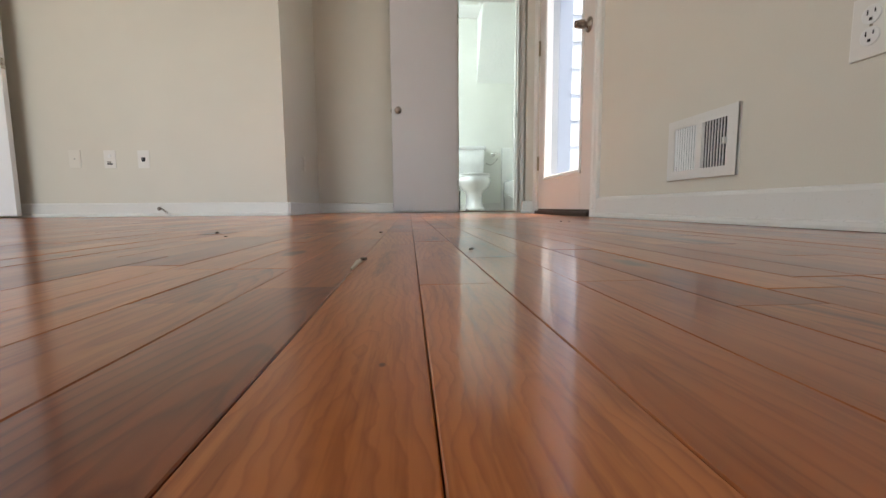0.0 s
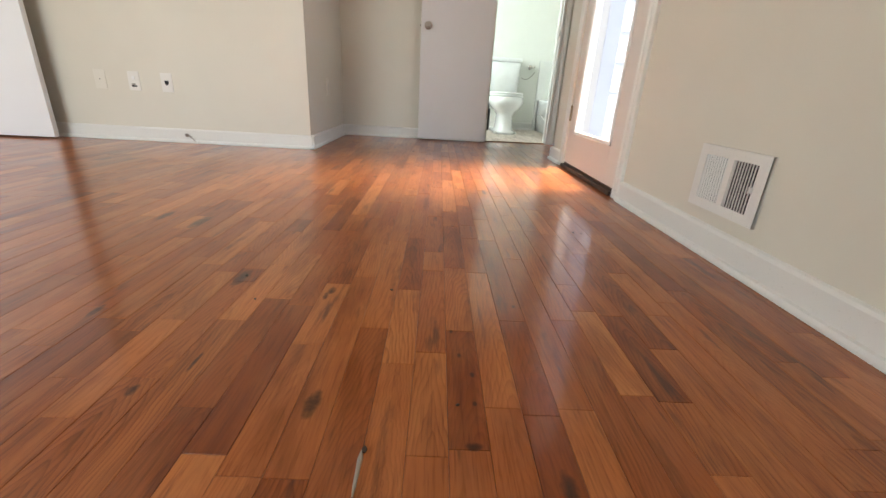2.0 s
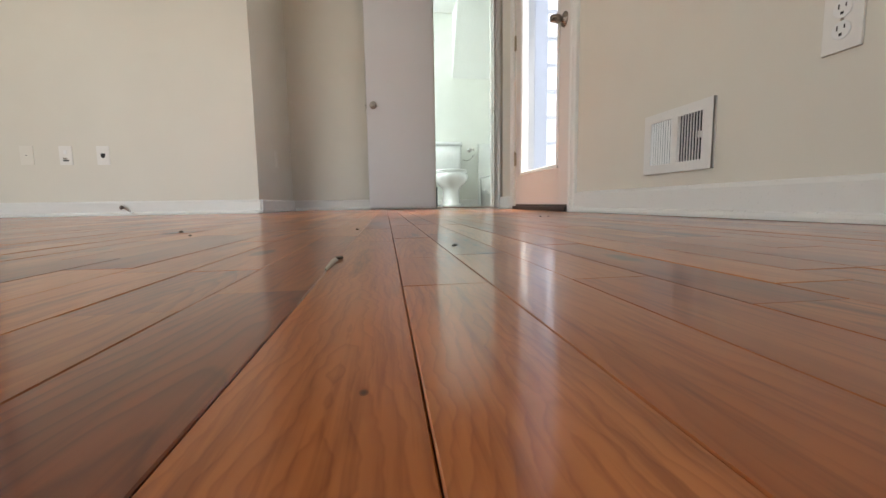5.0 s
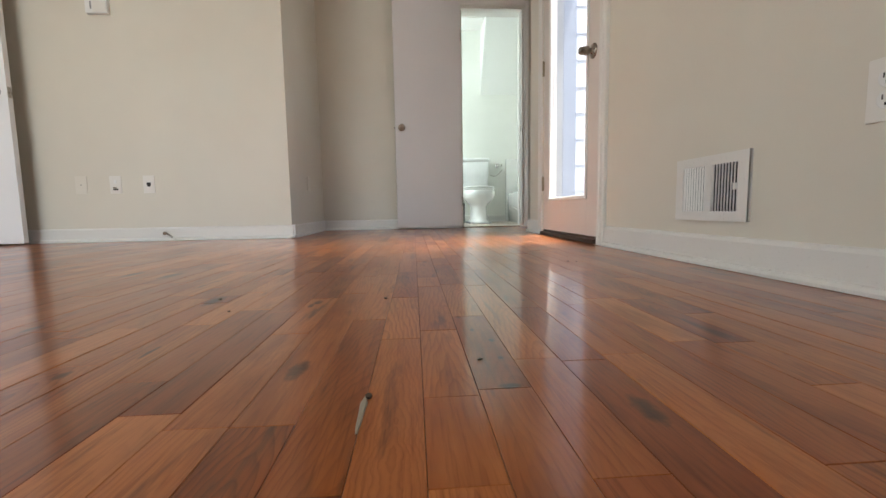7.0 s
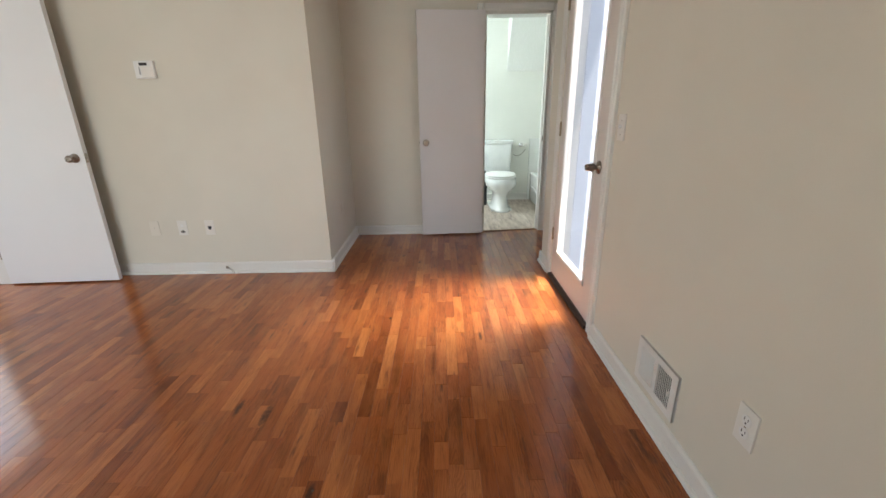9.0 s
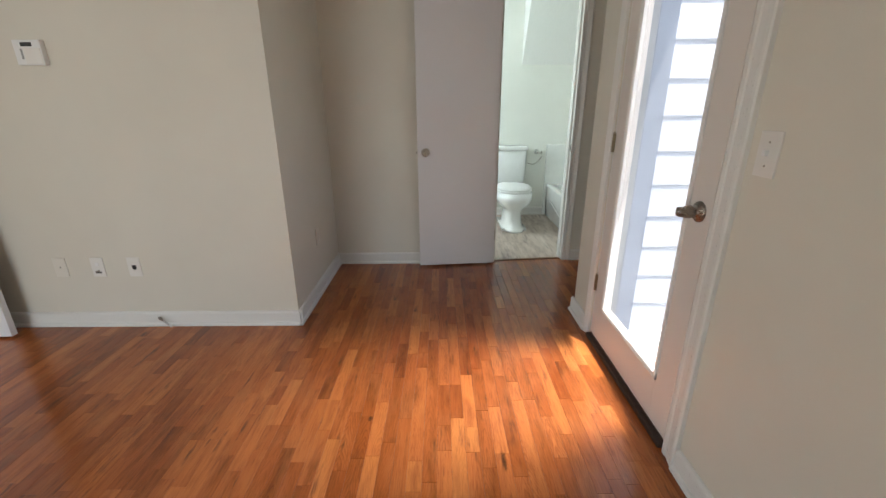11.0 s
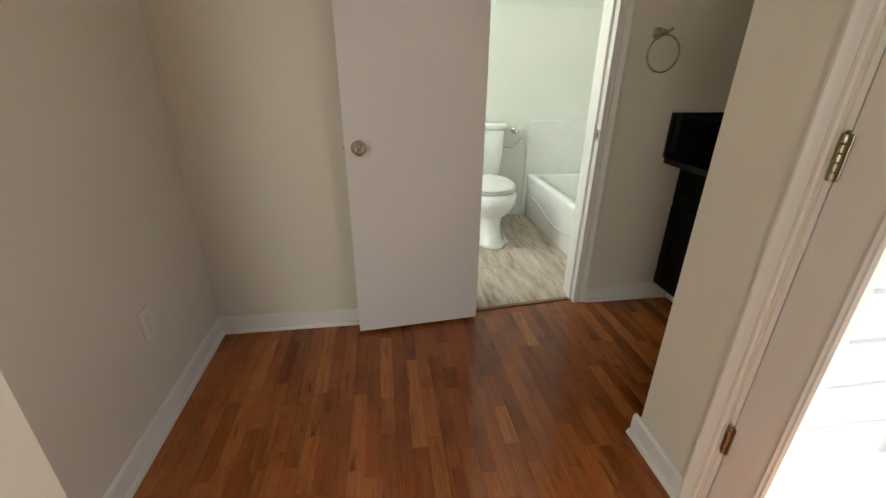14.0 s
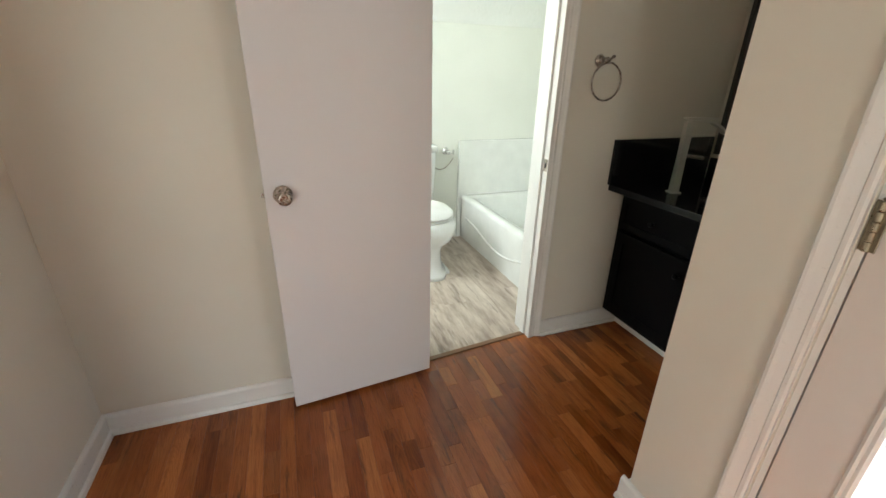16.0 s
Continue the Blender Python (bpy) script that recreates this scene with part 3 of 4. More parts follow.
wall_plate("light_switch", pose(RX, 1.775, 1.125, 0, 0, -90), "white toggle light switch beside the glazed door", "switch", "switch")
wall_plate("phone_jack", pose(-1.71, AY, 0.377, 0, 0, 0), "white wall plate with an open phone jack", "wall plate", "phone")
wall_plate("cable_jack", pose(-1.92, AY, 0.377, 0, 0, 0), "white wall plate with a metal cable connector", "wall plate", "coax")
wall_plate("blank_plate", pose(-2.135, AY, 0.377, 0, 0, 0), "blank wall plate painted in the wall's cream", "wall plate", "blank", plate_paint)
wall_plate("wall_outlet", pose(JX, 3.43, 0.4, 0, 0, 90), "duplex wall outlet painted over in pale cream", "outlet", "outlet", plate_paint)


# ---- floor register ----
vent = new("air_vent")
vent.matrix_world = pose(RX, 1.187, 0.226, 0, 0, -90)
tagged(vent, "white stamped metal wall register with vertical louvres", "air vent")
VW, VH = 0.146, 0.094
bm = bmesh.new()
IW, IH = 0.112, 0.066
for lo, hi in (((-VW, -VH), (VW, -IH)), ((-VW, IH), (VW, VH)), ((-VW, -IH), (-IW, IH)), ((IW, -IH), (VW, IH)), ((-0.012, -IH), (0.012, IH))):
    add_box(bm, (lo[0], -0.011, lo[1]), (hi[0], -0.006, hi[1]))
add_loft(bm, [[(x * VW, y, z * VH) for x, z in ((-1, -1), (1, -1), (1, 1), (-1, 1))] for y in (-0.0105, -0.0005)][::-1], False)
part("frame", bm, trim_paint, vent)
part("backing", boxes(((-IW - 0.004, -0.0035, -IH - 0.004), (IW + 0.004, -0.001, IH + 0.004))), dark_slot, vent, "dark duct behind the louvres")
louvre = None
for side in (-1, 1):
    for k in range(9):
        xx = side * (0.0175 + k * 0.0112)
        if louvre is None:
            louvre = part("louvre", boxes(((-0.0012, -0.0048, -IH), (0.0012, 0.0048, IH))), trim_paint, vent)
            o = louvre
        else:
            o = new("louvre", louvre.data)
            o.parent = vent
        o.matrix_local = pose(xx, -0.0075, 0, 0, 0, 42) if side > 0 else pose(xx, -0.0075, 0, 0, 0, -38) @ Matrix.Diagonal((1, 0.58, 1, 1))
part("damper_tab", boxes(((0.104, -0.02, -0.008), (0.112, -0.008, 0.01), 0.001)), trim_paint, vent, "small white damper lever")


# ---- thermostat and door stop ----
thermo = new("thermostat")
thermo.matrix_world = pose(-1.925, AY, 1.50)
tagged(thermo, "white plastic wall thermostat with a small dark display", "thermostat")
part("body", boxes(((-0.066, -0.028, -0.056), (0.066, 0, 0.056), 0.005)), white_plastic, thermo)
part("display", boxes(((-0.028, -0.0295, 0.026), (0.026, -0.027, 0.044), 0.0005, 1)), black_plastic, thermo, "dark display")
part("side_slot", boxes(((-0.036, -0.0292, -0.03), (-0.026, -0.027, 0.016), 0.0005, 1)), plain("grey_plastic", (0.3, 0.3, 0.29), 0.5), thermo, "grey slider slot")
part("lower_cover", boxes(((-0.02, -0.0305, -0.05), (0.06, -0.027, 0.02), 0.001, 1)), plate_plastic, thermo)

stop = new("door_stop")
stop.matrix_world = pose(-1.63, AY - 0.014, 0.05)
tagged(stop, "bent metal door stop on the baseboard", "door stop")
bm = bmesh.new()
add_lathe(bm, [(0.012, 0), (0.012, 0.003), (0.006, 0.006)], pose(0, 0, 0, 90), 16)
part("base", bm, aged_nickel, stop)
bm = bmesh.new()
path = []
for k in range(120):
    s = k / 119
    a = s * 2 * math.pi * 13
    path.append((0.075 * s * s, -0.004 - 0.03 * s + 0.0065 * math.cos(a), 0.0065 * math.sin(a) + 0.012 * math.sin(math.pi * s) - 0.03 * s * s))
add_tube(bm, path, 0.0016, 5)
part("spring", bm, aged_nickel, stop, "bent coil spring", True)
bm = bmesh.new()
add_lathe(bm, [(0.006, 0), (0.0075, 0.003), (0.0075, 0.01), (0.005, 0.013)], pose(0.074, -0.034, -0.031, 100, 0, 70), 14)
part("tip", bm, white_plastic, stop)


def round_knob(parent, m, mat, label):
    bm = bmesh.new()
    add_lathe(bm, [(0.032, 0.0), (0.032, 0.004), (0.027, 0.009), (0.013, 0.012), (0.0115, 0.028), (0.017, 0.034), (0.0245, 0.043), (0.026, 0.052), (0.023, 0.06), (0.014, 0.0635), (0.008, 0.062), (0.001, 0.062)], m, 28)
    return part("door_knob", bm, mat, parent, label, True)


# ---- bathroom door, swung wide open ----
door_bath = tagged(new("door_2"), "flush white interior door swung wide open", "door", kind="structure")
door_bath.matrix_world = pose(0.492, 3.903, 0, 0, 0, 5.6)
part("leaf", boxes(((-0.607, 0, 0.016), (-0.001, 0.035, 2.03), 0.0015)), door_paint, door_bath)
round_knob(door_bath, pose(-0.55, 0, 0.917, 90), nickel, "satin nickel knob with a keyhole")
bm = bmesh.new()
add_lathe(bm, [(0.032, 0), (0.03, 0.004), (0.012, 0.01), (0.012, 0.02)], pose(-0.55, 0.035, 0.917, -90), 20)
part("rose", bm, nickel, door_bath, "satin nickel rose")
part("latch", boxes(((-0.608, 0.006, 0.89), (-0.6065, 0.029, 0.945)), ((-0.618, 0.011, 0.909), (-0.607, 0.024, 0.925), 0.003)), nickel, door_bath, "metal latch bolt")
for hz in (0.25, 1.75):
    bm = bmesh.new()
    for k in range(3):
        add_lathe(bm, [(0.0055, -0.014), (0.006, -0.012), (0.006, 0.012), (0.0055, 0.014)], pose(0.003, 0.028, hz - 0.03 + 0.03 * k), 12)
    part("hinge", bm, brass_dull, door_bath, "dull metal butt hinge")
strike = new("strike_plate")
strike.matrix_world = pose(1.0797, 4.01, 0.93)
tagged(strike, "metal strike plate on the door jamb", "strike plate")
part("plate", boxes(((-0.0018, -0.013, -0.028), (0.0004, 0.013, 0.028), 0.0005, 1)), nickel, strike)
part("hole", boxes(((-0.0024, -0.007, -0.012), (-0.0016, 0.007, 0.012))), dark_slot, strike, "dark latch hole")

# ---- open door along the socket wall ----
door_left = tagged(new("door_3"), "flush white interior door standing open before the wall", "door", kind="structure")
door_left.matrix_world = pose(-3.185, 2.735, 0, 0, 0, 3.0)
part("leaf", boxes(((0.0, 0, 0.012), (0.79, 0.035, 2.04), 0.0015)), entry_paint, door_left)
round_knob(door_left, pose(0.725, 0, 0.93, 90), aged_nickel, "worn nickel knob")
part("latch", boxes(((0.7895, 0.004, 0.898), (0.7915, 0.031, 0.962)), ((0.79, 0.011, 0.92), (0.801, 0.024, 0.938), 0.003)), nickel, door_left, "metal latch plate")
for hz in (0.25, 1.0, 1.8):
    bm = bmesh.new()
    add_lathe(bm, [(0.006, -0.045), (0.0065, -0.04), (0.0065, 0.04), (0.006, 0.045)], pose(-0.004, 0.005, hz), 12)
    part("hinge", bm, brass_dull, door_left, "dull metal butt hinge")


# ---- toilet ----
toilet = thing("toilet", (0.826, -0.1, 0), "white two-piece porcelain toilet with a closed lid", "toilet")
bm = bmesh.new()
levels = [(0.0, 0.125, 0.22, 5.17), (0.03, 0.122, 0.22, 5.17), (0.045, 0.1, 0.19, 5.19), (0.14, 0.09, 0.185, 5.19), (0.2, 0.09, 0.185, 5.19), (0.235, 0.115, 0.2, 5.19), (0.28, 0.164, 0.245, 5.18), (0.33, 0.19, 0.262, 5.18), (0.395, 0.19, 0.265, 5.18)]
add_loft(bm, [ellipse(0, cy, z, rx, ry * 0.5 + 0.1, 36, ry * 0.42, 2.5) for z, rx, ry, cy in levels])
part("bowl", bm, porcelain, toilet, "white pedestal bowl", True)
part("plinth", boxes(((-0.13, 4.96, 0.0), (0.13, 5.45, 0.028), 0.012)), porcelain, toilet)
bm = bmesh.new()
add_loft(bm, [ellipse(0, 5.17, z, rx, ry, 40, 0.055, 2.3) for z, rx, ry in ((0.397, 0.178, 0.2), (0.401, 0.188, 0.212), (0.412, 0.19, 0.215), (0.417, 0.186, 0.21))])
part("seat", bm, white_plastic, toilet, "white seat ring", True)
bm = bmesh.new()
add_loft(bm, [ellipse(0, 5.17, z, rx, ry, 40, 0.055, 2.3) for z, rx, ry in ((0.42, 0.182, 0.206), (0.424, 0.19, 0.215), (0.434, 0.19, 0.215), (0.442, 0.18, 0.2), (0.446, 0.15, 0.16))])
part("lid", bm, white_plastic, toilet, "closed white lid", True)
bm = bmesh.new()
rings = []
for z, hx, y0, y1 in ((0.40, 0.165, 5.46, 5.63), (0.415, 0.172, 5.45, 5.64), (0.6, 0.184, 5.44, 5.645), (0.775, 0.19, 5.435, 5.645)):
    rings.append(ellipse(0, (y0 + y1) / 2, z, hx, (y1 - y0) / 2, 40, 0, 7))
add_loft(bm, rings)
tank = part("tank", bm, porcelain, toilet, "white tank", True)
bm = bmesh.new()
add_loft(bm, [ellipse(0, 5.54, z, hx, hy, 40, 0, 7) for z, hx, hy in ((0.777, 0.195, 0.108), (0.783, 0.203, 0.115), (0.81, 0.203, 0.115), (0.822, 0.196, 0.108), (0.826, 0.16, 0.08))])
part("tank_lid", bm, porcelain, tank, "white tank lid", True)
for hx in (-0.068, 0.068):
    part("seat_hinge", boxes(((hx - 0.018, 5.37, 0.4), (hx + 0.018, 5.41, 0.44), 0.006)), white_plastic, toilet)
part("bowl_shelf", boxes(((-0.15, 5.33, 0.33), (0.15, 5.6, 0.398), 0.02)), porcelain, toilet)

# dark brush standing beside the toilet
brush = thing("toilet_brush", (0.655, 5.25, 0.001), "slim black toilet brush standing beside the toilet", "toilet brush")
bm = bmesh.new()
add_lathe(bm, [(0.026, 0), (0.028, 0.01), (0.026, 0.2), (0.03, 0.24), (0.022, 0.25)], None, 18)
part("holder", bm, black_plastic, brush, "", True)
bm = bmesh.new()
add_tube(bm, [(0, 0, 0.23), (-0.003, 0, 0.34), (-0.006, 0, 0.45)], 0.013, 10)
part("handle", bm, black_plastic, brush, "", True)

valve = thing("supply_valve", (1.165, BB, 0.745), "chrome supply valve with a thin hose on the wall", "valve")
bm = bmesh.new()
add_lathe(bm, [(0.03, 0), (0.028, 0.005), (0.012, 0.009), (0.011, 0.05), (0.016, 0.055), (0.016, 0.075), (0.01, 0.08)], pose(0, 0, 0, 90), 20)
part("escutcheon", bm, chrome, valve, "", True)
part("handle", boxes(((0.01, -0.072, -0.006), (0.05, -0.06, 0.006), 0.004), ((0.04, -0.076, -0.02), (0.05, -0.056, 0.02), 0.004)), chrome, valve, "chrome lever")
bm = bmesh.new()
add_tube(bm, [(-0.1 + 0.16 * s, -0.03, -0.09 - 0.075 * math.sin(math.pi * (0.15 + 0.75 * s)) + 0.06 * s) for s in [k / 16 for k in range(17)]], 0.0035, 8)
part("hose", bm, aged_nickel, valve, "thin sagging hose", True)

# ---- bathtub ----
tub = thing("bathtub", (0, 0, 0), "white moulded bathtub with a low surround", "bathtub")
bm = bmesh.new()
TX0, TX1, TY0, TY1, TZ = 1.305, 2.096, 4.141, 5.565, 0.375
def rrect(x0, y0, x1, y1, r, z, steps=6):
    pts = []
    for cx, cy, a0 in ((x1 - r, y1 - r, 0), (x0 + r, y1 - r, 90), (x0 + r, y0 + r, 180), (x1 - r, y0 + r, 270)):
        for k in range(steps + 1):
            a = radians(a0 + 90 * k / steps)
            pts.append((cx + r * math.cos(a), cy + r * math.sin(a), z))
    return pts
rings = [rrect(TX0 + 0.012, TY0, TX1, TY1, 0.004, 0.002), rrect(TX0 + 0.002, TY0, TX1, TY1, 0.004, TZ - 0.03), rrect(TX0, TY0, TX1, TY1, 0.006, TZ - 0.01), rrect(TX0 + 0.012, TY0 + 0.006, TX1 - 0.005, TY1 - 0.005, 0.012, TZ),
         rrect(TX0 + 0.07, TY0 + 0.09, TX1 - 0.05, TY1 - 0.08, 0.1, TZ - 0.002), rrect(TX0 + 0.085, TY0 + 0.105, TX1 - 0.065, TY1 - 0.095, 0.1, TZ - 0.02), rrect(TX0 + 0.13, TY0 + 0.2, TX1 - 0.11, TY1 - 0.16, 0.12, 0.1), rrect(TX0 + 0.2, TY0 + 0.3, TX1 - 0.18, TY1 - 0.26, 0.1, 0.06)]
add_loft(bm, rings, False)
bm.faces.new([v for v in bm.verts][-28:])
part("basin", bm, tub_gloss, tub, "", True)
# raised sweep on the apron
bm = bmesh.new()
add_tube(bm, [(TX0 + 0.006, 5.42 - 1.2 * s, 0.20 - 0.1 * math.sin(math.pi * s) ** 2 + 0.05 * s) for s in [k / 30 for k in range(31)]], 0.009, 8)
part("apron_sweep", bm, tub_gloss, tub, "raised curve moulded in the apron", True)
part("surround", boxes(((TX0 - 0.03, TY1 - 0.03, TZ - 0.02), (TX1, TY1 + 0.003, 0.828), 0.01), ((TX1 - 0.03, TY0, TZ - 0.02), (TX1 + 0.002, TY1 - 0.03, 0.828), 0.01), ((TX0 - 0.03, TY1 - 0.03, 0.002), (TX0 + 0.001, TY1 + 0.003, TZ - 0.02), 0.004)), tub_gloss, tub, "white surround panels")

# ceiling fan grille of the bathroom
fan = thing("exhaust_fan", (0.78, 5.06, 2.474), "white square ceiling exhaust grille", "exhaust fan")
part("frame", boxes(((-0.14, -0.14, -0.02), (0.14, 0.14, 0.0), 0.006)), white_plastic, fan)
for k in range(7):
    part("slat", boxes(((-0.11, -0.105 + 0.033 * k, -0.026), (0.11, -0.09 + 0.033 * k, -0.018), 0.002, 1)), plate_plastic, fan)

# ---- towel ring ----
ring = thing("towel_ring", (1.302, SY, 1.366), "satin nickel towel ring on the wall", "towel ring")
bm = bmesh.new()
add_lathe(bm, [(0.026, 0), (0.026, 0.004), (0.022, 0.01), (0.012, 0.014), (0.01, 0.035), (0.014, 0.04), (0.014, 0.052), (0.008, 0.056)], pose(-0.012, 0, 0.008, 90), 22)
part("rose", bm, nickel, ring, "", True)
bm = bmesh.new()
add_lathe(bm, [(0.004, 0), (0.006, 0.006), (0.0045, 0.018), (0.008, 0.026), (0.006, 0.033), (0.001, 0.036)], pose(0.0, -0.045, 0.008, 0, 55, 0), 14)
part("finial", bm, nickel, ring, "", True)
bm = bmesh.new()
add_tube(bm, [(0.076 * math.sin(a) + 0.004, -0.045, -0.076 + 0.076 * math.cos(a)) for a in [2 * math.pi * k / 48 for k in range(48)]], 0.0042, 10, True)
part("ring", bm, nickel, ring, "", True)

# ---- vanity ----
vanity = thing("vanity_cabinet", (1.56, 3.075, 0), "black shaker vanity cabinet with doors and drawers", "vanity")
VD = 0.925
part("carcass", boxes(((0.02, 0.0, 0.1), (0.535, VD, 0.79)), ((0.1, 0.0, 0.003), (0.53, VD, 0.1))), black_lacquer, vanity)
part("face_frame", boxes(((0.0, 0, 0.1), (0.02, VD, 0.13)), ((0.0, 0, 0.77), (0.02, VD, 0.79)), ((0, 0, 0.13), (0.02, 0.03, 0.77)), ((0, VD - 0.03, 0.13), (0.02, VD, 0.77)), ((0, 0.45, 0.13), (0.02, 0.475, 0.77))), black_lacquer, vanity)
for y0, y1 in ((0.02, 0.455), (0.47, 0.905)):
    for z0, z1, nm in ((0.12, 0.575, "door"), (0.595, 0.765, "drawer")):
        bm = bmesh.new()
        w = 0.055 if nm == "door" else 0.035
        outer, inner = [(y0, z0), (y1, z0), (y1, z1), (y0, z1)], [(y0 + w, z0 + w), (y1 - w, z0 + w), (y1 - w, z1 - w), (y0 + w, z1 - w)]
        add_loft(bm, [[(px, p[0], p[1]) for p in ring] for px, ring in ((-0.001, outer), (-0.018, outer), (-0.02, [(p[0] + (0.002 if p[0] == y0 else -0.002), p[1] + (0.002 if p[1] == z0 else -0.002)) for p in outer]), (-0.02, inner), (-0.001, inner), (-0.001, outer))], False)
        d = part(nm, bm, black_lacquer, vanity)
        part("panel", boxes(((-0.012, y0 + w, z0 + w), (-0.003, y1 - w, z1 - w))), black_lacquer, d)
        bm = bmesh.new()
        kx = (y1 - 0.03 if y0 < 0.1 else y0 + 0.03) if nm == "door" else (y0 + y1) / 2
        add_lathe(bm, [(0.006, 0), (0.006, 0.01), (0.013, 0.018), (0.013, 0.024), (0.008, 0.028)], pose(-0.02, kx, 0.5 if nm == "door" else 0.68, 0, -90, 0), 16)
        part("handle", bm, black_lacquer, d, "small black knob", True)
part("toe_board", boxes(((0.088, 0, 0.003), (0.1, VD - 0.02, 0.05), 0.002)), trim_paint, vanity, "white strip along the toe kick")
counter = thing("countertop", (0, 0, 0), "polished black stone countertop with a side splash", "countertop")
part("slab", boxes(((1.455, 3.074, 0.79), (2.098, 4.004, 0.82), 0.004)), black_granite, counter)
part("side_splash", boxes(((1.445, 3.984, 0.8202), (2.075, 4.0055, 1.037), 0.003)), black_granite, counter, "polished black side splash")
part("back_splash", boxes(((2.078, 3.074, 0.8202), (2.0985, 3.983, 0.93), 0.003)), black_granite, counter)
mirror = thing("wall_mirror", (2.0985, 3.53, 1.5), "large frameless mirror over the vanity", "mirror")
part("glass", boxes(((-0.006, -0.44, -0.55), (0, 0.424, 0.55), 0.002)), mirror_mat, mirror)
part("edge_strip", boxes(((-0.02, 0.425, -0.55), (0, 0.445, 0.55), 0.003)), black_plastic, mirror, "narrow black strip along the mirror's side")

faucet = thing("faucet", (1.637, 3.785, 0.82), "tall square satin nickel waterfall faucet", "faucet", turn=-20)
part("foot", boxes(((-0.025, -0.025, 0), (0.025, 0.025, 0.007), 0.002)), brushed, faucet)
bm = bmesh.new()
add_loft(bm, [[(sx * w, sy * d, z) for sx, sy in ((-1, -1), (1, -1), (1, 1), (-1, 1))] for z, w, d in ((0.006, 0.017, 0.016), (0.15, 0.0145, 0.014), (0.315, 0.016, 0.015))])
part("column", bm, brushed, faucet)
bm = bmesh.new()
SP = [(0.0, 0.313), (0.05, 0.317), (0.1, 0.31), (0.14, 0.29), (0.16, 0.265)]
add_loft(bm, [[(x, -0.021, z), (x, 0.021, z), (x, 0.021, z + 0.01), (x, -0.021, z + 0.01)] for x, z in SP])
part("spout", bm, brushed, faucet, "flat curved spout")
part("cap", boxes(((-0.02, -0.021, 0.327), (0.12, 0.021, 0.335), 0.002)), brushed, faucet, "flat top lever")
bm = bmesh.new()
add_tube(bm, [(0.02, 0, 0.17), (0.06, 0.0, 0.165), (0.1, 0.0, 0.16)], 0.008, 10)
part("lever", bm, aged_nickel, faucet, "short side lever", True)

# ---- window frames out of sight ----
win = tagged(new("window_1"), "white double-hung window with clear panes", "window", kind="structure")
part("frame", boxes(((-3.1, -1.8, 0.2), (-3.05, -1.74, 1.65)), ((-1.15, -1.8, 0.2), (-1.1, -1.74, 1.65)), ((-3.05, -1.8, 0.2), (-1.15, -1.74, 0.25)), ((-3.05, -1.8, 1.6), (-1.15, -1.74, 1.65)), ((-3.05, -1.8, 0.9), (-1.15, -1.74, 0.94)), ((-2.12, -1.8, 0.25), (-2.08, -1.74, 1.6))), trim_paint, win)
# assumed bathroom window, out of view, added round its lamp
win = tagged(new("window_2"), "unseen white bathroom window, added for daylight", "window", kind="structure")
part("frame", boxes(((-0.7, 4.35, 1.05), (-0.65, 4.39, 2.05)), ((-0.7, 5.21, 1.05), (-0.65, 5.25, 2.05)), ((-0.7, 4.39, 1.05), (-0.65, 5.21, 1.09)), ((-0.7, 4.39, 2.01), (-0.65, 5.21, 2.05)), ((-0.7, 4.39, 1.53), (-0.65, 5.21, 1.56))), trim_paint, win)

# ---- floors ----
floor = setting("floor", boxes(((LX - 0.12, -1.82, -0.2), (1.05, 3.97, -0.006)), ((1.05, 2.96, -0.2), (2.22, 3.97, -0.006)), ((0.49, 3.97, -0.2), (2.22, 4.03, -0.006)), ((-4.7, 0.6, -0.2), (LX - 0.12, 4.12, -0.006))), subfloor, "varnished oak strip floor with knots and worn gaps")
W, EDGE = 0.0545, -0.0137
rng = random.Random(11)
# strips whose ends and tone are known: row, then (start, end, tone)
KNOWN = {-1: [(0.0, 0.278, "d"), (0.278, 0.7, "m")], 0: [(-0.055, 0.593, "f"), (0.593, 0.866, "l")], 1: [(-0.05, 0.278, "f")],
         3: [(-0.05, 0.278, "d")], -3: [(0.12, 0.371, "l"), (0.371, 0.637, "m"), (0.637, 0.88, "l")], -4: [(0.15, 0.4, "l"), (0.4, 0.774, "d")],
         -5: [(0.22, 0.478, "d"), (0.478, 0.798, "m"), (0.798, 1.051, "l"), (1.254, 1.643, "d")], -2: [(0.37, 0.923, "m"), (0.923, 1.15, "l")], -8: [(0.45, 0.698, "l")],
         -7: [(0.87, 0.941, "d"), (1.224, 1.35, "d")], 4: [(0.2, 0.486, "d")], 2: [(-0.05, 0.42, "m"), (0.42, 0.701, "d")], 7: [(0.536, 0.8, "l")], -11: [(1.374, 1.594, "l")]}
LENGTHS = [0.13, 0.18, 0.22, 0.26, 0.3, 0.35, 0.41, 0.48, 0.58]


def plank_bm(length):
    bm = bmesh.new()
    g, c = 0.0002, 0.0005
    lo = [(g, g, -0.012), (W - g, g, -0.012), (W - g, length - g, -0.012), (g, length - g, -0.012)]
    mid = [(x, y, -c) for x, y, _ in lo]
    top = [(g + c, g + c, 0), (W - g - c, g + c, 0), (W - g - c, length - g - c, 0), (g + c, length - g - c, 0)]
    add_loft(bm, [lo, mid, top], False)
    bm.verts.ensure_lookup_table()
    bm.faces.new([bm.verts[k] for k in (8, 9, 10, 11)])
    return bm


plank_mesh = {}


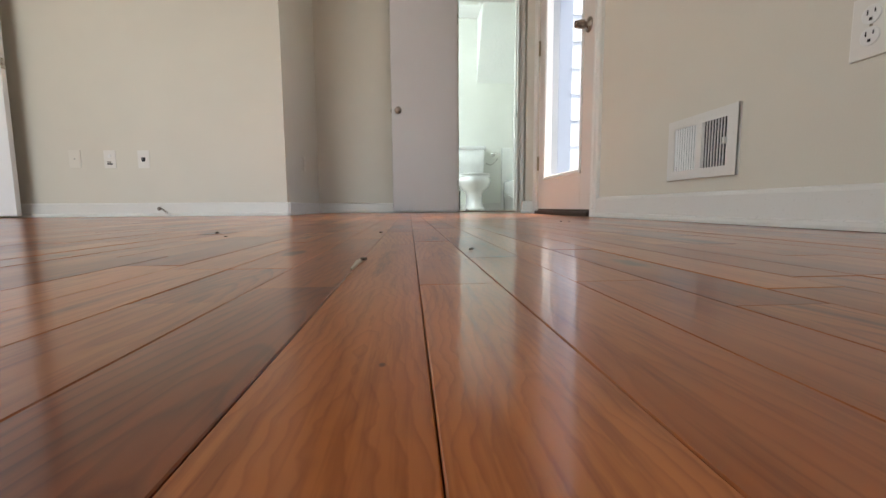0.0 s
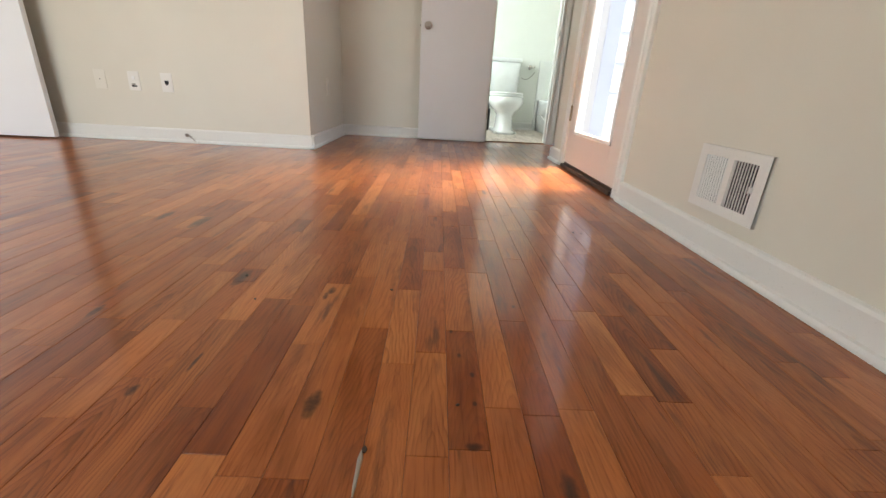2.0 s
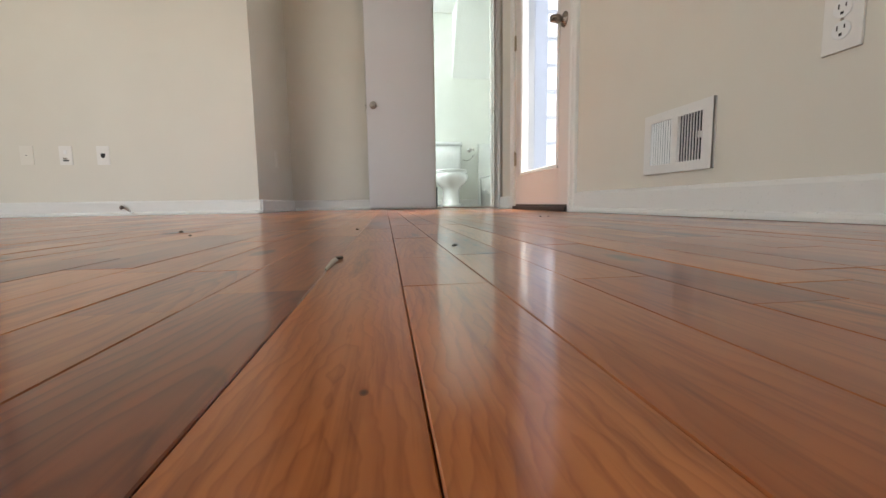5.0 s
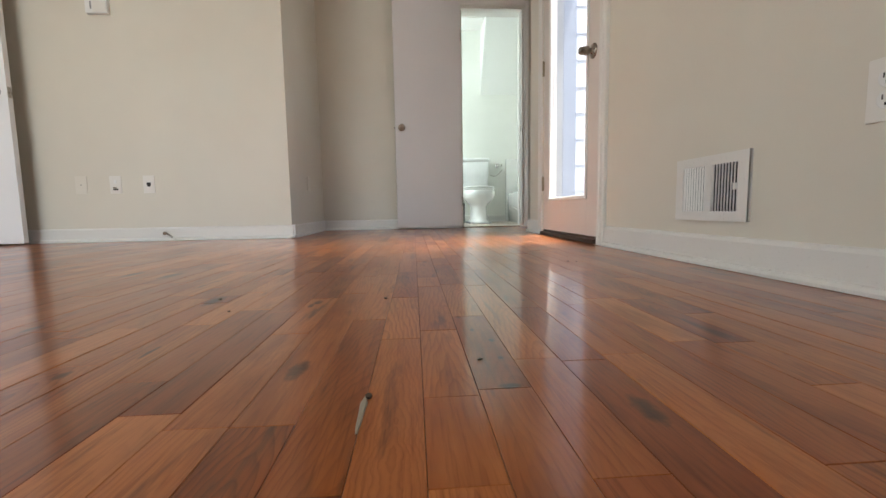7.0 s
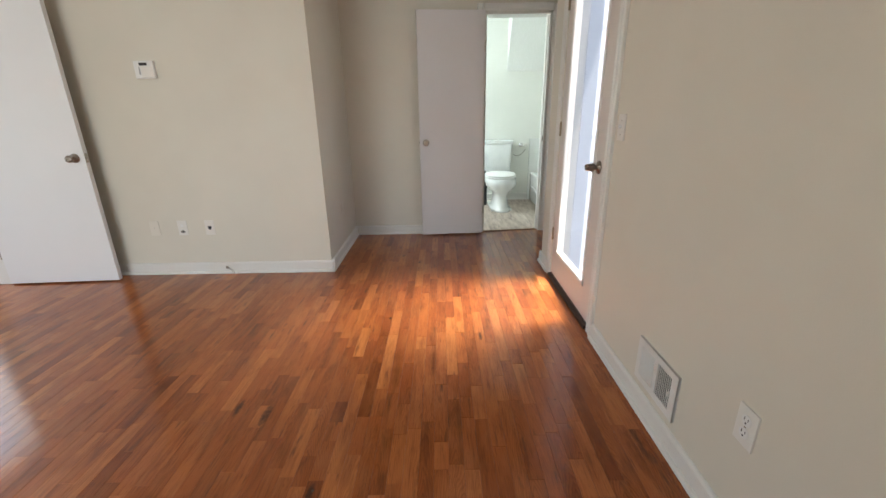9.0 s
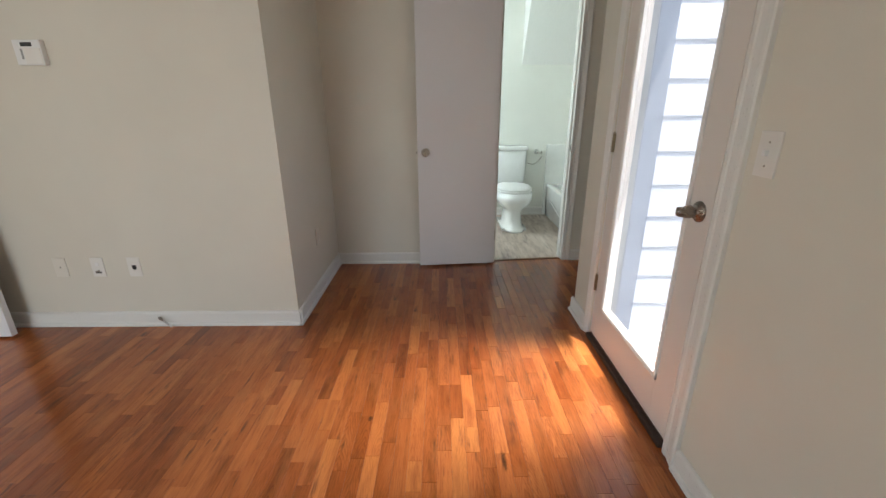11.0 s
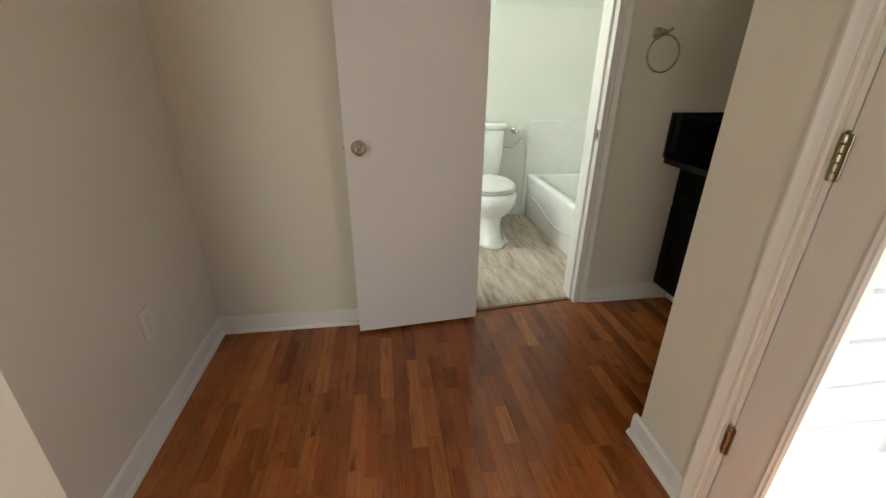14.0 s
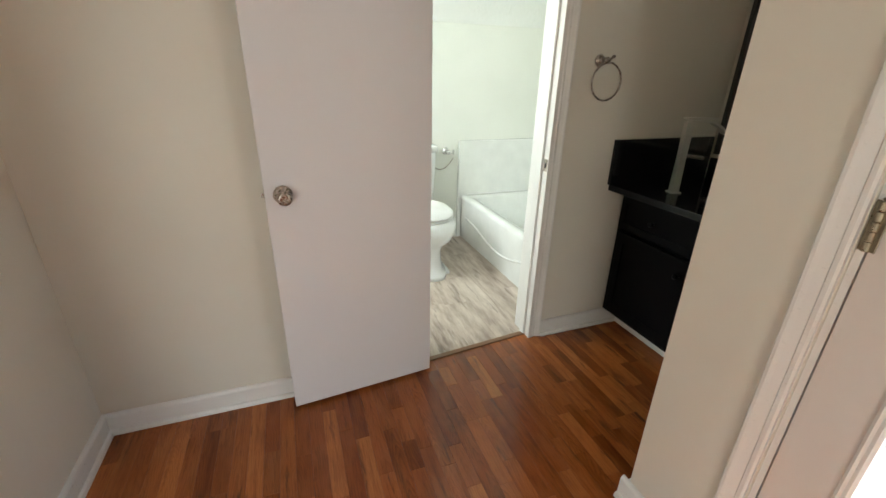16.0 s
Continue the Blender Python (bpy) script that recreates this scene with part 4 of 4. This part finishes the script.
def plank_data(length, tone):
    key = (round(length, 3), tone)
    if key not in plank_mesh:
        plank_mesh[key] = mesh_of(plank_bm(length), "plank", {"d": oak_dark, "m": oak_mid, "l": oak_light, "f": oak_figured}[tone])
    return plank_mesh[key]


rest_v, rest_f = [], []
row_from, row_to = -58, 20
for k in range(row_from, row_to + 1):
    x = EDGE + W * k
    y_end = 3.94 if x < RX - 0.03 else 4.0
    y_wall = 2.93 if x + W < -0.88 else 4.1
    y_start = -1.7 if x < RX - 0.03 else 3.08
    if x + W > 0.49 and x < 1.09:
        y_end = 4.05
    cuts = []
    y = y_start - rng.choice(LENGTHS) * rng.random()
    for k0, k1, known in KNOWN.get(k, []) + [(y_end, y_end, "")]:
        while y < k0 - 1e-6:
            nxt = min(y + rng.choice(LENGTHS), k0)
            if k0 - nxt < 0.09:
                nxt = k0
            cuts.append((y, min(nxt, y_end + 0.02), rng.choices("dml", (0.6, 6.8, 1.5))[0]))
            y = nxt
        if known:
            cuts.append((k0, k1, known))
            y = k1
    for a, b, tone in cuts:
        near = -0.63 < x < RX - 0.04 and a > -0.06 and b < 3.97
        jitter = [rng.uniform(-1, 1) for _ in range(3 if near else 1)]
        a, b = max(a, y_start), min(b, y_wall)
        if b - a < 0.02:
            continue
        if near:
            o = new("plank", plank_data(b - a, tone))
            o.parent = floor
            o.location = (x, a, 0.0002 * jitter[0])
            o.rotation_euler = (0.0003 * jitter[1], 0.0045 * jitter[2], 0)
        else:
            base = len(rest_v)
            g, c, dz = 0.00015, 0.0005, 0.0002 * jitter[0]
            q = [(x + g, a + g), (x + W - g, a + g), (x + W - g, b - g), (x + g, b - g)]
            t = [(x + g + c, a + g + c), (x + W - g - c, a + g + c), (x + W - g - c, b - g - c), (x + g + c, b - g - c)]
            rest_v += [(*p, -0.012 + dz) for p in q] + [(*p, -c + dz) for p in q] + [(*p, dz) for p in t]
            for lo in (0, 4):
                rest_f += [tuple(base + lo + i for i in (j, (j + 1) % 4, (j + 1) % 4 + 4, j + 4)) for j in range(4)]
            rest_f.append((base + 8, base + 9, base + 10, base + 11))
# strips of the alcove and of the next room
for k in range(21, 40):
    x = EDGE + W * k
    if x > 2.1:
        break
    y = 3.075
    while y < 4.03:
        b = min(y + rng.choice(LENGTHS), 4.035)
        base = len(rest_v)
        q = [(x + g, y + g), (x + W - g, y + g), (x + W - g, b - g), (x + g, b - g)]
        rest_v += [(*p, -0.012) for p in q] + [(*p, -0.0004) for p in q]
        rest_f += [tuple(base + i for i in (j, (j + 1) % 4, (j + 1) % 4 + 4, j + 4)) for j in range(4)] + [(base + 4, base + 5, base + 6, base + 7)]
        y = b
for k in range(-85, -58):
    x = EDGE + W * k
    y = 0.6
    while y < 4.0:
        b = min(y + rng.choice(LENGTHS), 4.0)
        base = len(rest_v)
        q = [(x + g, y + g), (x + W - g, y + g), (x + W - g, b - g), (x + g, b - g)]
        rest_v += [(*p, -0.012) for p in q] + [(*p, -0.0004) for p in q]
        rest_f += [tuple(base + i for i in (j, (j + 1) % 4, (j + 1) % 4 + 4, j + 4)) for j in range(4)] + [(base + 4, base + 5, base + 6, base + 7)]
        y = b
me = bpy.data.meshes.new("planks")
me.from_pydata(rest_v, [], rest_f)
me.update()
me.materials.append(oak_rest)
rest = new("planks", me)
rest.parent = floor
rest["kind"] = "stuff"

floor_bath = setting("floor_bath", boxes(((-0.72, 4.03, -0.2), (2.22, BB, -0.004)), ((0.49, 3.99, -0.2), (1.1, 4.03, -0.006))), subfloor, "grey-brown wood-look vinyl plank floor")
for k in range(17):
    x = -0.6 + 0.152 * k
    y = 3.985 - rng.random() * 0.9
    while y < BB:
        b = y + 1.22
        lo, hi = max(y, 3.978 + 0.105 * (x + 0.152 - 0.507) if 0.36 < x < 1.08 else 4.128), min(b, BB)
        if hi - lo > 0.05:
            o = part("vinyl_plank", boxes(((0, 0, -0.004), (0.1515, hi - lo - 0.0005, 0.0015), 0.0006, 1)), vinyl, floor_bath)
            o.location = (x, lo, 0)
        y = b

# ---- small things on the floor ----
chip = thing("floor_chip", (-0.0145, 0.383, 0.0008), "pale splintered sliver along an oak strip", "chip")
bm = bmesh.new()
add_loft(bm, [[(-w, y, 0), (w, y, 0), (w * 0.6, y, 0.0012), (-w * 0.6, y, 0.0012)] for y, w in ((-0.035, 0.0008), (-0.02, 0.0022), (0.0, 0.0026), (0.018, 0.0035), (0.03, 0.0012))])
part("sliver", bm, filler_mat, chip)
bm = bmesh.new()
add_loft(bm, [[(-w + 0.003, y, 0), (w + 0.003, y, 0), (w + 0.003, y, 0.002), (-w + 0.003, y, 0.002)] for y, w in ((0.026, 0.002), (0.032, 0.0034), (0.036, 0.001))])
part("dark_end", bm, crumb_mat, chip, "dark broken end")
for cx, cy, r in ((-0.368, 0.9, 0.005), (-0.304, 0.79, 0.0035), (-0.025, 0.86, 0.004), (0.11, 0.5, 0.0035), (0.54, 1.35, 0.004), (0.565, 1.34, 0.003)):
    bm = bmesh.new()
    bmesh.ops.create_icosphere(bm, subdivisions=1, radius=r)
    for v in bm.verts:
        v.co *= 0.6 + 0.7 * rng.random()
        v.co.z *= 0.5
    tagged(part("floor_crumb", bm, crumb_mat), "small dark crumb on the oak floor", "crumb", "crumbs on the floor").location = (cx, cy, r * 0.25)
